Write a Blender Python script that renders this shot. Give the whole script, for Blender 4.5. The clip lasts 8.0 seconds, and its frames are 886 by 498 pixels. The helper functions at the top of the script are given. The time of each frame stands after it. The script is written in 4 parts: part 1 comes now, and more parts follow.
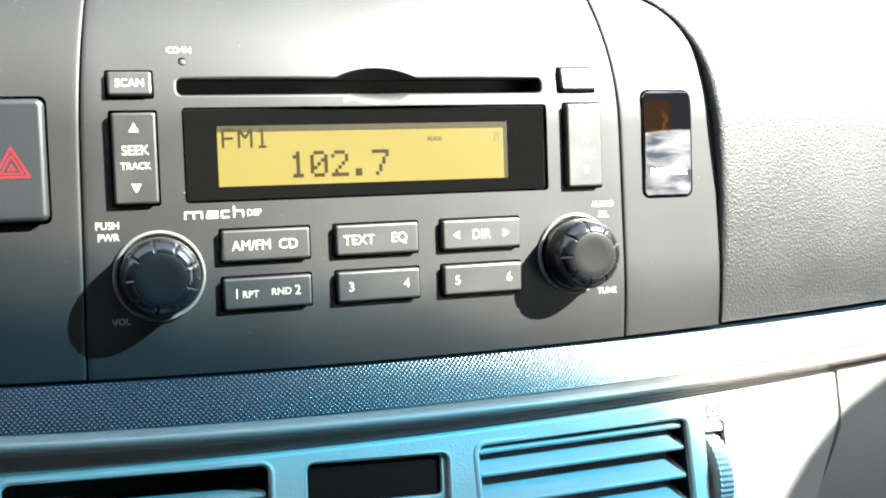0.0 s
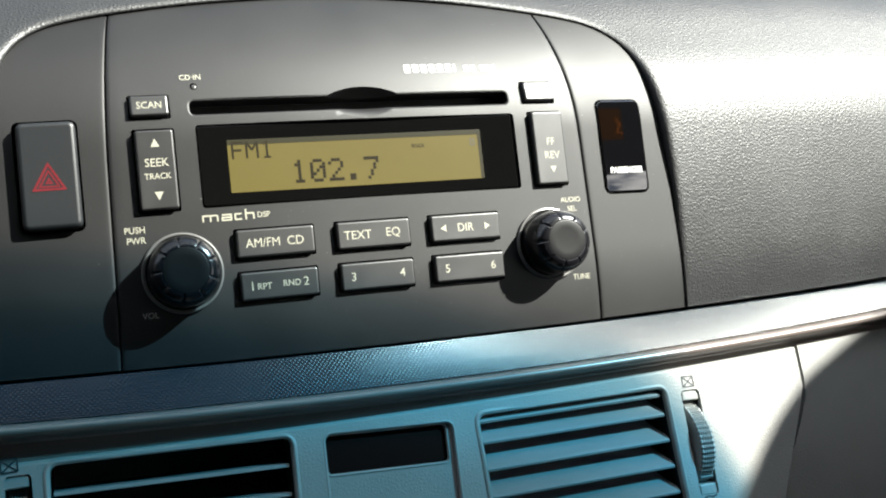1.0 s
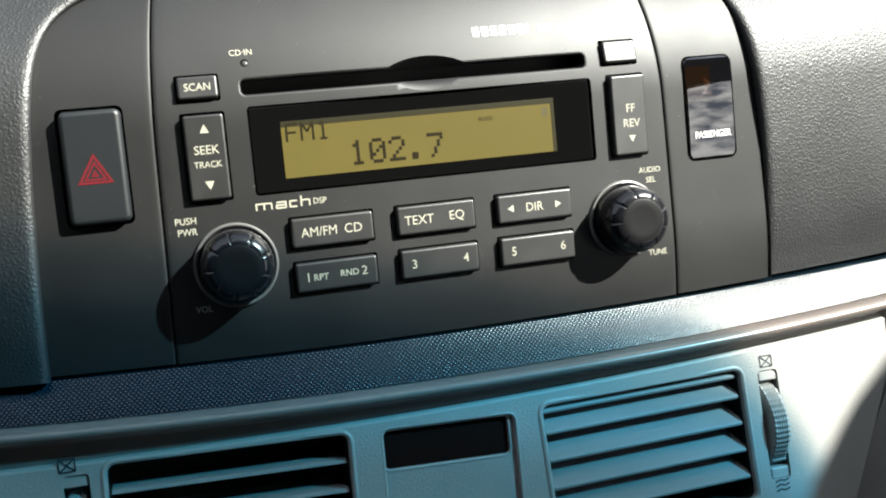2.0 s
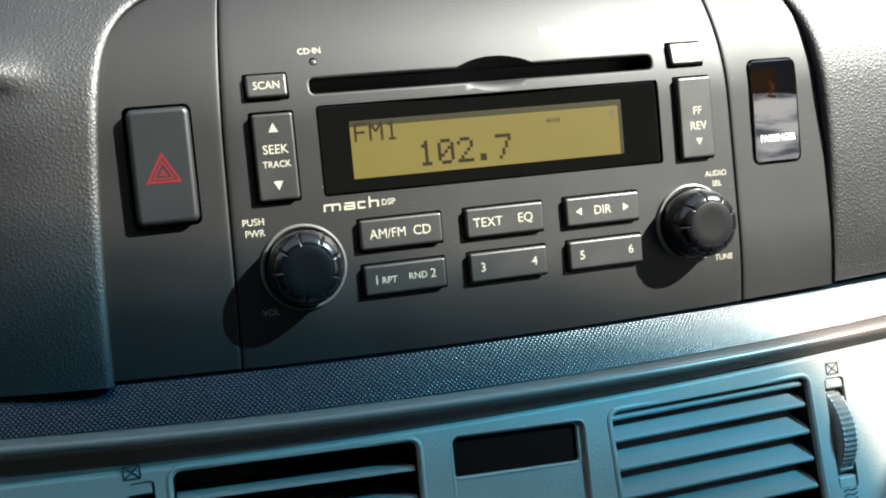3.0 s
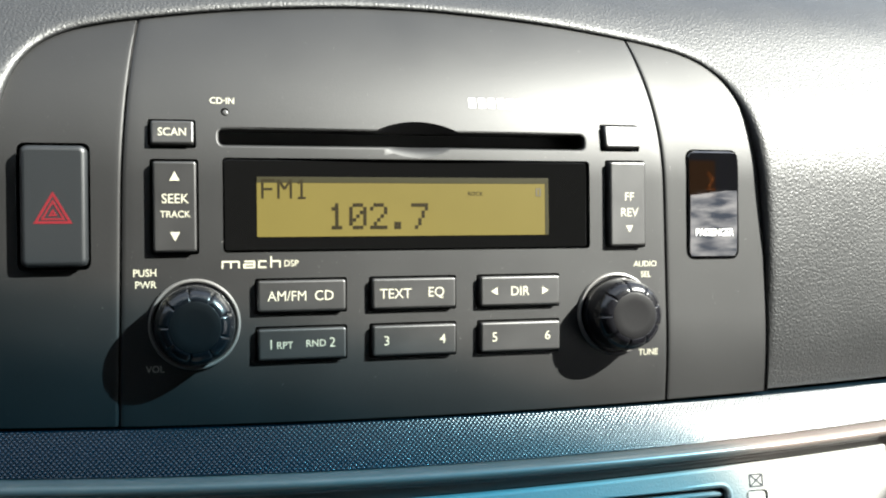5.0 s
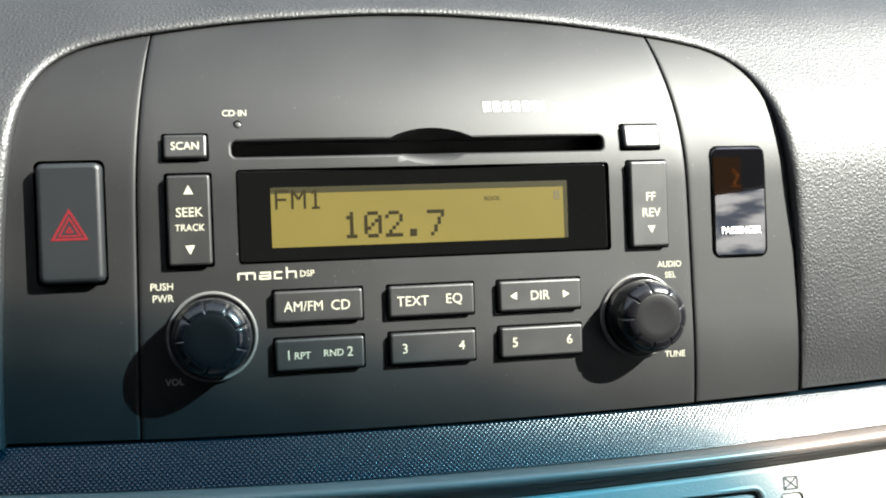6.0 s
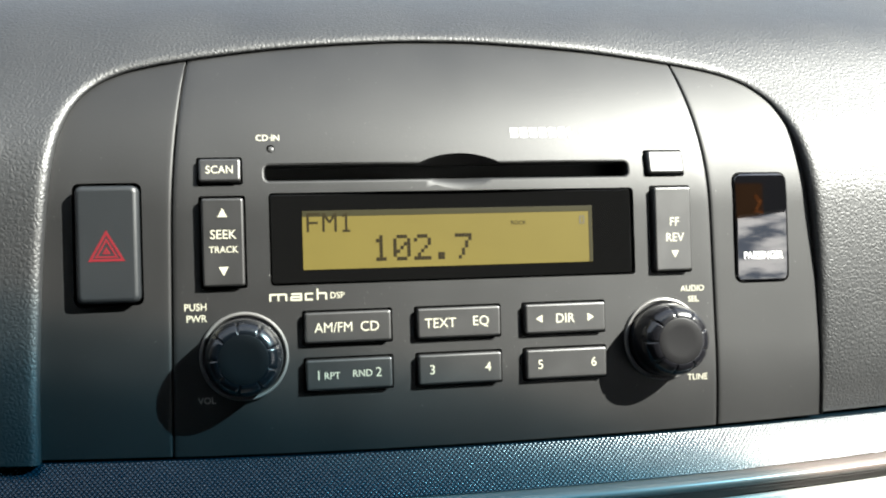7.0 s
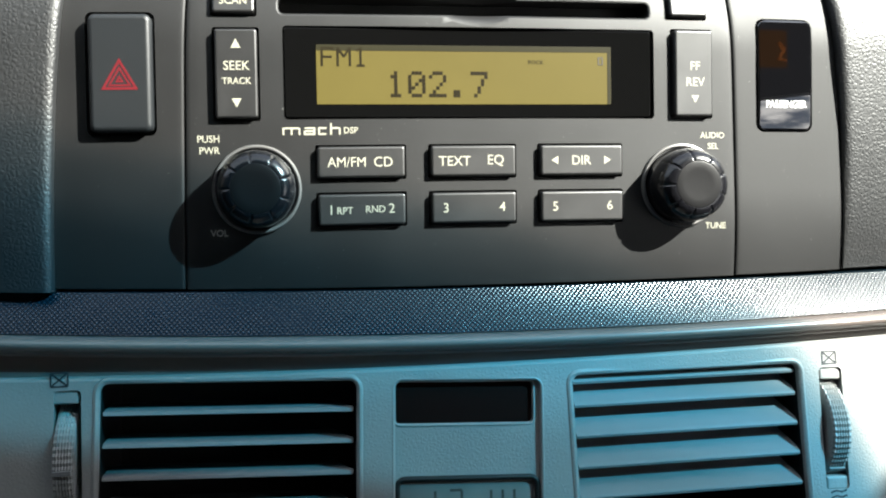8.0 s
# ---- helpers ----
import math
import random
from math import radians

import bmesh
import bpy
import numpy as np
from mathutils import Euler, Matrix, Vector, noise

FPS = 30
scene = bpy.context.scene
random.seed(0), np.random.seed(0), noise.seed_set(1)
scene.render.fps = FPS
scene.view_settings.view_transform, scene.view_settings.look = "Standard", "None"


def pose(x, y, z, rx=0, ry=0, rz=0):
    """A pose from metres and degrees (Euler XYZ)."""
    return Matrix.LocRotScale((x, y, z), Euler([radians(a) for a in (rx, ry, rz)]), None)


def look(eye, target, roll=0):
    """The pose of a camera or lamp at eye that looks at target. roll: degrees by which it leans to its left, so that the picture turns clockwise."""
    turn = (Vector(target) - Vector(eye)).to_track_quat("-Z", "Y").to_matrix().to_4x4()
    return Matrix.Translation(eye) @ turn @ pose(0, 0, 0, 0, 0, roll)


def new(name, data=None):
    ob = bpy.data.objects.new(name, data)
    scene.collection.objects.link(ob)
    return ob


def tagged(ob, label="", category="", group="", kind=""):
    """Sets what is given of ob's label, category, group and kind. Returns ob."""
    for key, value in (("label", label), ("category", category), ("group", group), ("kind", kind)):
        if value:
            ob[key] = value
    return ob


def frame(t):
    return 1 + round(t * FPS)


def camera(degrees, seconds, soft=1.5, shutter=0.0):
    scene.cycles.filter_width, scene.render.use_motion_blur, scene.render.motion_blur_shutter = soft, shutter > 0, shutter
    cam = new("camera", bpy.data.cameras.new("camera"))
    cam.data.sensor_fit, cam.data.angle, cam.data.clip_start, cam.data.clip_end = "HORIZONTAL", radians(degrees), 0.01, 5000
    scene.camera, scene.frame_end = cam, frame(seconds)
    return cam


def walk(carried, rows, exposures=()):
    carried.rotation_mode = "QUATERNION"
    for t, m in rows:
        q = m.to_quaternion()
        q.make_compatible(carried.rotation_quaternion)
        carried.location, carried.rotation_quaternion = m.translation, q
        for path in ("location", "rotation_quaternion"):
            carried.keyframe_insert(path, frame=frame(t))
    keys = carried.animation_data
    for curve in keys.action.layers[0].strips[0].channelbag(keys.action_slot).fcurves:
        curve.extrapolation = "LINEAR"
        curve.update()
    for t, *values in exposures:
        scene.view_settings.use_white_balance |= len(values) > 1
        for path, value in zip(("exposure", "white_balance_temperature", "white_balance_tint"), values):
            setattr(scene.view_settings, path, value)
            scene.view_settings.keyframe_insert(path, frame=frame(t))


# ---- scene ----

# ---- camera and walk ----
# The place is laid out square to the radio's face (x right, y into the dash, z up the face), then the
# whole dash leans back by LEAN degrees at its height over the road.
LEAN = 22.0
DASH = pose(0, 0, 0.85, -LEAN, 0, 0)
cam = camera(42.0, 8.0, soft=2.0)
ROWS = [
    (0, -0.1091, -0.3805, -0.0100, -19.34, -3.37, -1.94),
    (0.2, -0.1004, -0.4099, -0.0112, -19.01, -2.50, -3.83),
    (0.3, -0.1026, -0.4209, -0.0192, -20.60, -1.61, -5.22),
    (0.4, -0.1101, -0.4290, -0.0338, -21.92, 0.31, -4.56),
    (0.5, -0.1131, -0.4393, -0.0378, -21.76, 1.54, -3.98),
    (0.6, -0.1082, -0.4455, -0.0360, -21.60, 1.51, -5.33),
    (0.8, -0.1105, -0.4389, -0.0458, -21.02, 1.91, -6.64),
    (1, -0.1369, -0.4212, -0.0690, -21.44, 4.06, -6.36),
    (1.1, -0.1158, -0.4400, -0.0322, -15.77, -1.16, -4.15),
    (1.2, -0.1066, -0.4384, -0.0087, -14.22, -5.79, -3.05),
    (1.3, -0.1260, -0.4101, -0.0148, -20.29, -5.65, -2.78),
    (1.4, -0.1269, -0.4136, -0.0100, -19.02, -4.63, -3.41),
    (1.5, -0.1219, -0.4179, -0.0125, -17.93, -3.44, -5.47),
    (1.7, -0.1091, -0.4091, 0.0069, -15.98, -6.72, -5.68),
    (2.8, -0.1386, -0.3886, -0.0173, -16.92, -3.12, -4.98),
    (3, -0.1398, -0.3879, -0.0039, -16.74, -4.65, -5.28),
    (3.2, -0.1169, -0.3907, 0.0047, -12.84, -5.80, -8.30),
    (3.3, -0.1047, -0.3855, 0.0061, -12.12, -6.81, -7.51),
    (3.5, -0.0939, -0.3753, -0.0109, -14.11, -4.11, -6.88),
    (3.6, -0.0896, -0.3732, -0.0129, -14.70, -3.28, -7.09),
    (3.8, -0.0892, -0.3723, -0.0169, -13.96, -1.68, -6.85),
    (4, -0.1018, -0.3680, -0.0157, -14.77, -0.20, -2.35),
    (4.2, -0.1147, -0.3628, -0.0158, -16.12, 1.09, 0.07),
    (4.5, -0.1044, -0.3712, 0.0049, -15.83, -3.18, 1.16),
    (4.7, -0.1048, -0.3754, -0.0070, -17.28, -1.19, -0.07),
    (5.8, -0.0810, -0.3821, -0.0124, -12.54, -0.28, -2.19),
    (6, -0.0819, -0.3814, -0.0083, -12.86, -0.53, -2.07),
    (6.5, -0.0833, -0.3875, -0.0094, -12.75, 0.76, -1.96),
    (7, -0.0884, -0.3877, -0.0062, -12.25, 0.36, -1.65),
    (7.3, -0.0898, -0.3955, -0.0110, -10.77, 0.25, -1.18),
    (7.5, -0.0857, -0.3993, -0.0265, -9.39, 0.65, -0.88),
    (8, -0.0824, -0.3859, -0.0446, -10.56, -2.06, -0.96),
]
walk(cam, [(t, DASH @ pose(x, y, z, 90 + pitch, 0, yaw) @ pose(0, 0, 0, 0, 0, roll)) for t, x, y, z, yaw, pitch, roll in ROWS],
     exposures=[(0.0, 3.76), (0.2, 3.54), (0.4, 3.14), (0.6, 2.90), (0.8, 2.53), (1.0, 2.20), (1.5, 2.20), (3.0, 2.31), (3.5, 2.43), (4.5, 2.56), (6.0, 2.60), (7.0, 2.62), (8.0, 2.57)])

# ---- sun and sky ----
SUN = Vector((0.65, -0.546, 0.524)).normalized()          # towards the sun, in the dash's axes
SUN_WORLD = (DASH.to_3x3() @ SUN).normalized()
sun = new("sun", bpy.data.lights.new("sun", "SUN"))
sun.data.energy, sun.data.angle, sun.data.color = 5.0, radians(0.53), (1.0, 0.975, 0.90)
sun.matrix_world = look((0, 0, 6), Vector((0, 0, 6)) - SUN_WORLD)

world = bpy.data.worlds.new("sky")
scene.world = world
world.use_nodes = True
wn, wl = world.node_tree.nodes, world.node_tree.links
wn.clear()
sky = wn.new("ShaderNodeTexSky")
sky.sky_type, sky.sun_disc = "NISHITA", False
sky.sun_elevation = math.asin(SUN_WORLD.z)
sky.sun_rotation = math.atan2(SUN_WORLD.x, SUN_WORLD.y)
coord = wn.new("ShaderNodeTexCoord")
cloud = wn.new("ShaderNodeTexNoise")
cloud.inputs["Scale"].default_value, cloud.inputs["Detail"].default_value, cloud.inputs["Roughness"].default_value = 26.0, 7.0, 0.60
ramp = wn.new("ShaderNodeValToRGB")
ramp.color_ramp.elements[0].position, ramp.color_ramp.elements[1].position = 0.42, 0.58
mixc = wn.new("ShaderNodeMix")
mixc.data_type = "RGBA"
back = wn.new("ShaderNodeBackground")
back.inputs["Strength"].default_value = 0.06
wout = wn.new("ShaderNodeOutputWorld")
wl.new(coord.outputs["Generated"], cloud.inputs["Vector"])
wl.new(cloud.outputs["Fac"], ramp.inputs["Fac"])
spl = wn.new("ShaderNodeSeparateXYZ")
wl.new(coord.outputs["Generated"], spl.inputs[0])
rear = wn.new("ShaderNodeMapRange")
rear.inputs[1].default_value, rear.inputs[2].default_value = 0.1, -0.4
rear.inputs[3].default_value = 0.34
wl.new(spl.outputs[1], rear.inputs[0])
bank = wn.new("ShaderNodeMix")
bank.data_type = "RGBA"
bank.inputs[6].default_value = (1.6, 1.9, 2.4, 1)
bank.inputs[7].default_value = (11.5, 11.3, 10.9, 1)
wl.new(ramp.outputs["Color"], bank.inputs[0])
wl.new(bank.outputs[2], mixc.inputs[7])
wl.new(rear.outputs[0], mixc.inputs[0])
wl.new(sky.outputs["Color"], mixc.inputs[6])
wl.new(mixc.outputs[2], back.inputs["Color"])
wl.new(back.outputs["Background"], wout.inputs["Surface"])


# ---- materials ----
def material(name, color, rough=0.5, metal=0.0, spec=0.5, var=0.0, var_scale=40.0, bump=0.0, bump_scale=900.0,
             kind="noise", coat=0.0, rough_var=0.0, emit=0.0, stretch=(1, 1, 1), dust=0.0, ior=1.5):
    m = bpy.data.materials.new(name)
    m.use_nodes = True
    n, l = m.node_tree.nodes, m.node_tree.links
    b = n["Principled BSDF"]
    b.inputs["Base Color"].default_value = (*color, 1)
    b.inputs["Roughness"].default_value = rough
    b.inputs["Metallic"].default_value = metal
    b.inputs["Specular IOR Level"].default_value = spec
    b.inputs["IOR"].default_value = ior
    b.inputs["Coat Weight"].default_value = coat
    b.inputs["Coat Roughness"].default_value = 0.03
    if emit:
        b.inputs["Emission Color"].default_value = (*color, 1)
        b.inputs["Emission Strength"].default_value = emit
    tc = n.new("ShaderNodeTexCoord")
    mp = n.new("ShaderNodeMapping")
    mp.inputs["Scale"].default_value = stretch
    l.new(tc.outputs["Object"], mp.inputs["Vector"])
    if var or rough_var or dust:
        t1 = n.new("ShaderNodeTexNoise")
        t1.inputs["Scale"].default_value, t1.inputs["Detail"].default_value = var_scale, 5.0
        l.new(mp.outputs["Vector"], t1.inputs["Vector"])
    if var:
        mr = n.new("ShaderNodeMapRange")
        mr.inputs[1].default_value, mr.inputs[2].default_value = 0.3, 0.7
        mr.inputs[3].default_value, mr.inputs[4].default_value = 1 - var, 1 + var
        l.new(t1.outputs["Fac"], mr.inputs[0])
        hs = n.new("ShaderNodeMix")
        hs.data_type, hs.blend_type = "RGBA", "MULTIPLY"
        hs.inputs[0].default_value = 1.0
        hs.inputs[6].default_value = (*color, 1)
        l.new(mr.outputs[0], hs.inputs[7])
        last = hs.outputs[2]
        if dust:
            t2 = n.new("ShaderNodeTexNoise")
            t2.inputs["Scale"].default_value, t2.inputs["Detail"].default_value = 1500.0, 1.0
            l.new(tc.outputs["Object"], t2.inputs["Vector"])
            rp = n.new("ShaderNodeValToRGB")
            rp.color_ramp.elements[0].position, rp.color_ramp.elements[1].position = 0.78, 0.83
            rp.color_ramp.elements[1].color = (dust, dust, dust, 1)
            l.new(t2.outputs["Fac"], rp.inputs["Fac"])
            md = n.new("ShaderNodeMix")
            md.data_type = "RGBA"
            md.inputs[7].default_value = (0.45, 0.44, 0.42, 1)
            l.new(rp.outputs["Color"], md.inputs[0])
            l.new(last, md.inputs[6])
            last = md.outputs[2]
        l.new(last, b.inputs["Base Color"])
    if rough_var:
        mr = n.new("ShaderNodeMapRange")
        mr.inputs[1].default_value, mr.inputs[2].default_value = 0.3, 0.7
        mr.inputs[3].default_value, mr.inputs[4].default_value = rough - rough_var, rough + rough_var
        l.new(t1.outputs["Fac"], mr.inputs[0])
        l.new(mr.outputs[0], b.inputs["Roughness"])
    if bump:
        bp = n.new("ShaderNodeBump")
        bp.inputs["Strength"].default_value = 1.0
        bp.inputs["Distance"].default_value = bump
        if kind == "noise":
            tb = n.new("ShaderNodeTexNoise")
            tb.inputs["Scale"].default_value, tb.inputs["Detail"].default_value = bump_scale, 3.0
            l.new(mp.outputs["Vector"], tb.inputs["Vector"])
            h = tb.outputs["Fac"]
        elif kind == "leather":
            wob = n.new("ShaderNodeTexNoise")
            wob.inputs["Scale"].default_value = bump_scale * 0.6
            l.new(mp.outputs["Vector"], wob.inputs["Vector"])
            add = n.new("ShaderNodeMix")
            add.data_type, add.blend_type = "RGBA", "LINEAR_LIGHT"
            add.inputs[0].default_value = 0.0008
            l.new(mp.outputs["Vector"], add.inputs[6])
            l.new(wob.outputs["Color"], add.inputs[7])
            vo = n.new("ShaderNodeTexVoronoi")
            vo.feature = "DISTANCE_TO_EDGE"
            vo.inputs["Scale"].default_value = bump_scale
            l.new(add.outputs[2], vo.inputs["Vector"])
            mr = n.new("ShaderNodeMapRange")
            mr.inputs[1].default_value, mr.inputs[2].default_value = 0.0, 0.35
            l.new(vo.outputs["Distance"], mr.inputs[0])
            fine = n.new("ShaderNodeTexNoise")
            fine.inputs["Scale"].default_value, fine.inputs["Detail"].default_value = bump_scale * 1.7, 4.0
            l.new(mp.outputs["Vector"], fine.inputs["Vector"])
            mx = n.new("ShaderNodeMath")
            mx.operation = "MULTIPLY_ADD"
            l.new(fine.outputs["Fac"], mx.inputs[0])
            mx.inputs[1].default_value = 0.14
            l.new(mr.outputs[0], mx.inputs[2])
            h = mx.outputs[0]
        elif kind == "weave":
            sep = n.new("ShaderNodeSeparateXYZ")
            l.new(tc.outputs["Object"], sep.inputs[0])
            hs2 = []
            for sgn in (1, -1):
                k = n.new("ShaderNodeMath")
                k.operation = "MULTIPLY_ADD"
                l.new(sep.outputs[0], k.inputs[0])
                k.inputs[1].default_value = sgn * 1.0
                l.new(sep.outputs[2], k.inputs[2])
                s = n.new("ShaderNodeMath")
                s.operation = "MULTIPLY"
                l.new(k.outputs[0], s.inputs[0])
                s.inputs[1].default_value = bump_scale
                q = n.new("ShaderNodeMath")
                q.operation = "SINE"
                l.new(s.outputs[0], q.inputs[0])
                hs2.append(q)
            pr = n.new("ShaderNodeMath")
            pr.operation = "MINIMUM"
            l.new(hs2[0].outputs[0], pr.inputs[0])
            l.new(hs2[1].outputs[0], pr.inputs[1])
            h = pr.outputs[0]
            # cavity darkening between the threads, put into colour and gloss
            gap = n.new("ShaderNodeMapRange")
            gap.inputs[1].default_value, gap.inputs[2].default_value = -0.9, 0.5
            gap.inputs[3].default_value, gap.inputs[4].default_value = 0.35, 1.40
            l.new(h, gap.inputs[0])
            thread = n.new("ShaderNodeMix")
            thread.data_type, thread.blend_type = "RGBA", "MULTIPLY"
            thread.inputs[0].default_value = 1.0
            l.new(b.inputs["Base Color"].links[0].from_socket, thread.inputs[6])
            l.new(gap.outputs[0], thread.inputs[7])
            l.new(thread.outputs[2], b.inputs["Base Color"])
            shine = n.new("ShaderNodeMath")
            shine.operation, shine.inputs[1].default_value = "MULTIPLY", spec
            l.new(gap.outputs[0], shine.inputs[0])
            l.new(shine.outputs[0], b.inputs["Specular IOR Level"])
        l.new(h, bp.inputs["Height"])
        l.new(bp.outputs["Normal"], b.inputs["Normal"])
    return m


M_FACE = material("soft_black_plastic", (0.0038, 0.0038, 0.0040), 0.51, spec=1.0, ior=1.375, var=0.10, var_scale=30, bump=0.000024, bump_scale=1700, rough_var=0.03, dust=0.35)
M_TRIM = material("charcoal_plastic", (0.0040, 0.0040, 0.0042), 0.54, spec=1.0, ior=1.345, var=0.10, var_scale=30, bump=0.000024, bump_scale=1700, rough_var=0.03, dust=0.35)
M_BUTTON = material("button_plastic", (0.0105, 0.0103, 0.0104), 0.42, spec=1.0, var=0.06, var_scale=90, bump=0.00002, bump_scale=2500, rough_var=0.03)
M_LAMP = material("grey_lamp_plastic", (0.045, 0.045, 0.045), 0.4)
M_HAZARD = material("hazard_button_plastic", (0.0085, 0.0102, 0.0118), 0.45, spec=0.6, var=0.05, var_scale=60, bump=0.00003, bump_scale=2500)
M_KNOB = material("glossy_black_plastic", (0.006, 0.006, 0.0075), 0.22, coat=0.3, rough_var=0.03, var_scale=200)
M_KNOBTOP = material("satin_black_plastic", (0.0045, 0.0043, 0.0048), 0.42, spec=0.25, bump=0.00002, bump_scale=3000)
M_CHROME = material("satin_chrome", (0.20, 0.195, 0.19), 0.32, metal=0.5)
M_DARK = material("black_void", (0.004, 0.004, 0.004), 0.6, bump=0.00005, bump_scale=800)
M_WINDOW = material("smoked_display_glass", (0.003, 0.003, 0.003), 0.08, spec=0.25, rough_var=0.02, var_scale=60)
M_BROWNGLASS = material("brown_display_glass", (0.012, 0.0048, 0.004), 0.30, spec=0.10)
M_LCD = material("amber_lcd", (0.074, 0.0585, 0.0135), 0.45, spec=0.2, emit=0.03, var=0.05, var_scale=35)
# shade along the amber panel's top and right edges, put into the colour
M_LCDSHADE = material("lcd_edge_shade", (0.017, 0.0152, 0.006), 0.45, spec=0.2, var=0.06, var_scale=40)
M_CLOCK = material("grey_lcd", (0.20, 0.20, 0.185), 0.2, var=0.12, var_scale=60)
M_INK = material("lcd_ink", (0.012, 0.009, 0.003), 0.4, spec=0.2)
M_INKFAINT = material("lcd_ink_faint", (0.05, 0.045, 0.035), 0.4)
M_PRINT = material("pale_print", (0.34, 0.33, 0.26), 0.5)
# dimmer copy of the pale print for VOL, in the knob's shade
M_PRINTDIM = material("dim_print", (0.30, 0.30, 0.28), 0.5)
M_LOGO = material("white_print", (0.70, 0.70, 0.68), 0.4)
M_RED = material("red_print", (0.115, 0.006, 0.010), 0.45)
M_ORANGE = material("orange_print", (0.016, 0.0055, 0.002), 0.015, spec=1.0, coat=1.0, var=0.4, var_scale=500)
M_ICON = material("dark_print", (0.02, 0.024, 0.028), 0.5)
M_LENS = material("dark_indicator_lens", (0.003, 0.003, 0.0036), 0.015, spec=1.0, coat=1.0)
# the lamp's brown window shows through the lens
n, l = M_LENS.node_tree.nodes, M_LENS.node_tree.links
tc, sp = n.new("ShaderNodeTexCoord"), n.new("ShaderNodeSeparateXYZ")
l.new(tc.outputs["Object"], sp.inputs[0])
mask = None
for axis, mid, half in ((0, -0.0018, 0.0058), (2, 0.0095, 0.0068)):
    off = n.new("ShaderNodeMath")
    off.operation, off.inputs[1].default_value = "SUBTRACT", mid
    l.new(sp.outputs[axis], off.inputs[0])
    size = n.new("ShaderNodeMath")
    size.operation = "ABSOLUTE"
    l.new(off.outputs[0], size.inputs[0])
    edge = n.new("ShaderNodeMapRange")
    edge.inputs[1].default_value, edge.inputs[2].default_value = half + 0.0006, half - 0.0006
    l.new(size.outputs[0], edge.inputs[0])
    if mask is None:
        mask = edge.outputs[0]
    else:
        both = n.new("ShaderNodeMath")
        both.operation = "MULTIPLY"
        l.new(mask, both.inputs[0])
        l.new(edge.outputs[0], both.inputs[1])
        mask = both.outputs[0]
tint = n.new("ShaderNodeMix")
tint.data_type = "RGBA"
tint.inputs[6].default_value, tint.inputs[7].default_value = (0.003, 0.003, 0.0036, 1), (0.0062, 0.0032, 0.0018, 1)
l.new(mask, tint.inputs[0])
l.new(tint.outputs[2], n["Principled BSDF"].inputs["Base Color"])
M_LEATHER = material("grained_dash_skin", (0.0085, 0.0092, 0.0100), 0.52, spec=1.0, ior=1.45, var=0.10, var_scale=25, bump=0.00009, bump_scale=620, kind="leather", rough_var=0.04)
M_STRIP = material("woven_pad_cover", (0.0040, 0.0135, 0.0220), 0.255, spec=0.54, ior=1.47, var=0.08, var_scale=40, bump=0.00005, bump_scale=3700, kind="weave")
M_LIP = material("satin_grey_trim", (0.150, 0.124, 0.112), 0.28, spec=0.7, var=0.05, var_scale=60)
M_BEZEL = material("pale_grey_plastic", (0.255, 0.252, 0.242), 0.46, var=0.05, var_scale=40, bump=0.00005, bump_scale=700, kind="leather")
M_SLAT = material("pale_grey_slat", (0.195, 0.199, 0.197), 0.52, spec=0.30, var=0.04, var_scale=60, bump=0.00003, bump_scale=1800)
# near-black, so that the unseen cabin throws little light on the dash
M_CABIN = material("dark_cabin_lining", (0.018, 0.0178, 0.0175), 0.9, var=0.1, var_scale=30, bump=0.0005, bump_scale=400)
M_ROAD = material("asphalt", (0.055, 0.055, 0.056), 0.85, var=0.25, var_scale=3, bump=0.004, bump_scale=120)

# Windscreen, unseen: clear glass; its blue-green shade band is fitted to tint and dim the dash
m = bpy.data.materials.new("windscreen_glass")
m.use_nodes = True
n, l = m.node_tree.nodes, m.node_tree.links
n.clear()
tc, sp = n.new("ShaderNodeTexCoord"), n.new("ShaderNodeSeparateXYZ")
l.new(tc.outputs["Object"], sp.inputs[0])


def sums(op, a, b, c=0.0):
    """A math node of up to three values or sockets."""
    q = n.new("ShaderNodeMath")
    q.operation = op
    for k, v in enumerate((a, b, c)):
        if isinstance(v, float):
            q.inputs[k].default_value = v
        else:
            l.new(v, q.inputs[k])
    return q.outputs[0]


# along the sun's way, a point of the pane (X, Y, Z) lies over (X + a Y / b, Z + c Y / b) of the dash's face
over_x = sums("MULTIPLY_ADD", sp.outputs[1], SUN.x / -SUN.y, sp.outputs[0])
over_z = sums("MULTIPLY_ADD", sp.outputs[1], SUN.z / -SUN.y, sp.outputs[2])
over_x = sums("MINIMUM", sums("MAXIMUM", over_x, -0.22), 0.22)
# the band's edge is bent so that its tint falls where the dash needs it
past = sums("MAXIMUM", sums("SUBTRACT", over_x, 0.09), 0.0)
bend = sums("MULTIPLY_ADD", sums("MULTIPLY", past, past), 20.0, sums("MULTIPLY", over_x, 0.27))
height = sums("ADD", over_z, bend)
mr = n.new("ShaderNodeMapRange")
mr.inputs[1].default_value, mr.inputs[2].default_value = -0.036, -0.186
l.new(height, mr.inputs[0])
mx = n.new("ShaderNodeValToRGB")
mx.color_ramp.interpolation = "EASE"
mx.color_ramp.elements[0].color = (0.975, 0.988, 0.983, 1)
mx.color_ramp.elements[1].color = (0.10, 0.25, 0.30, 1)
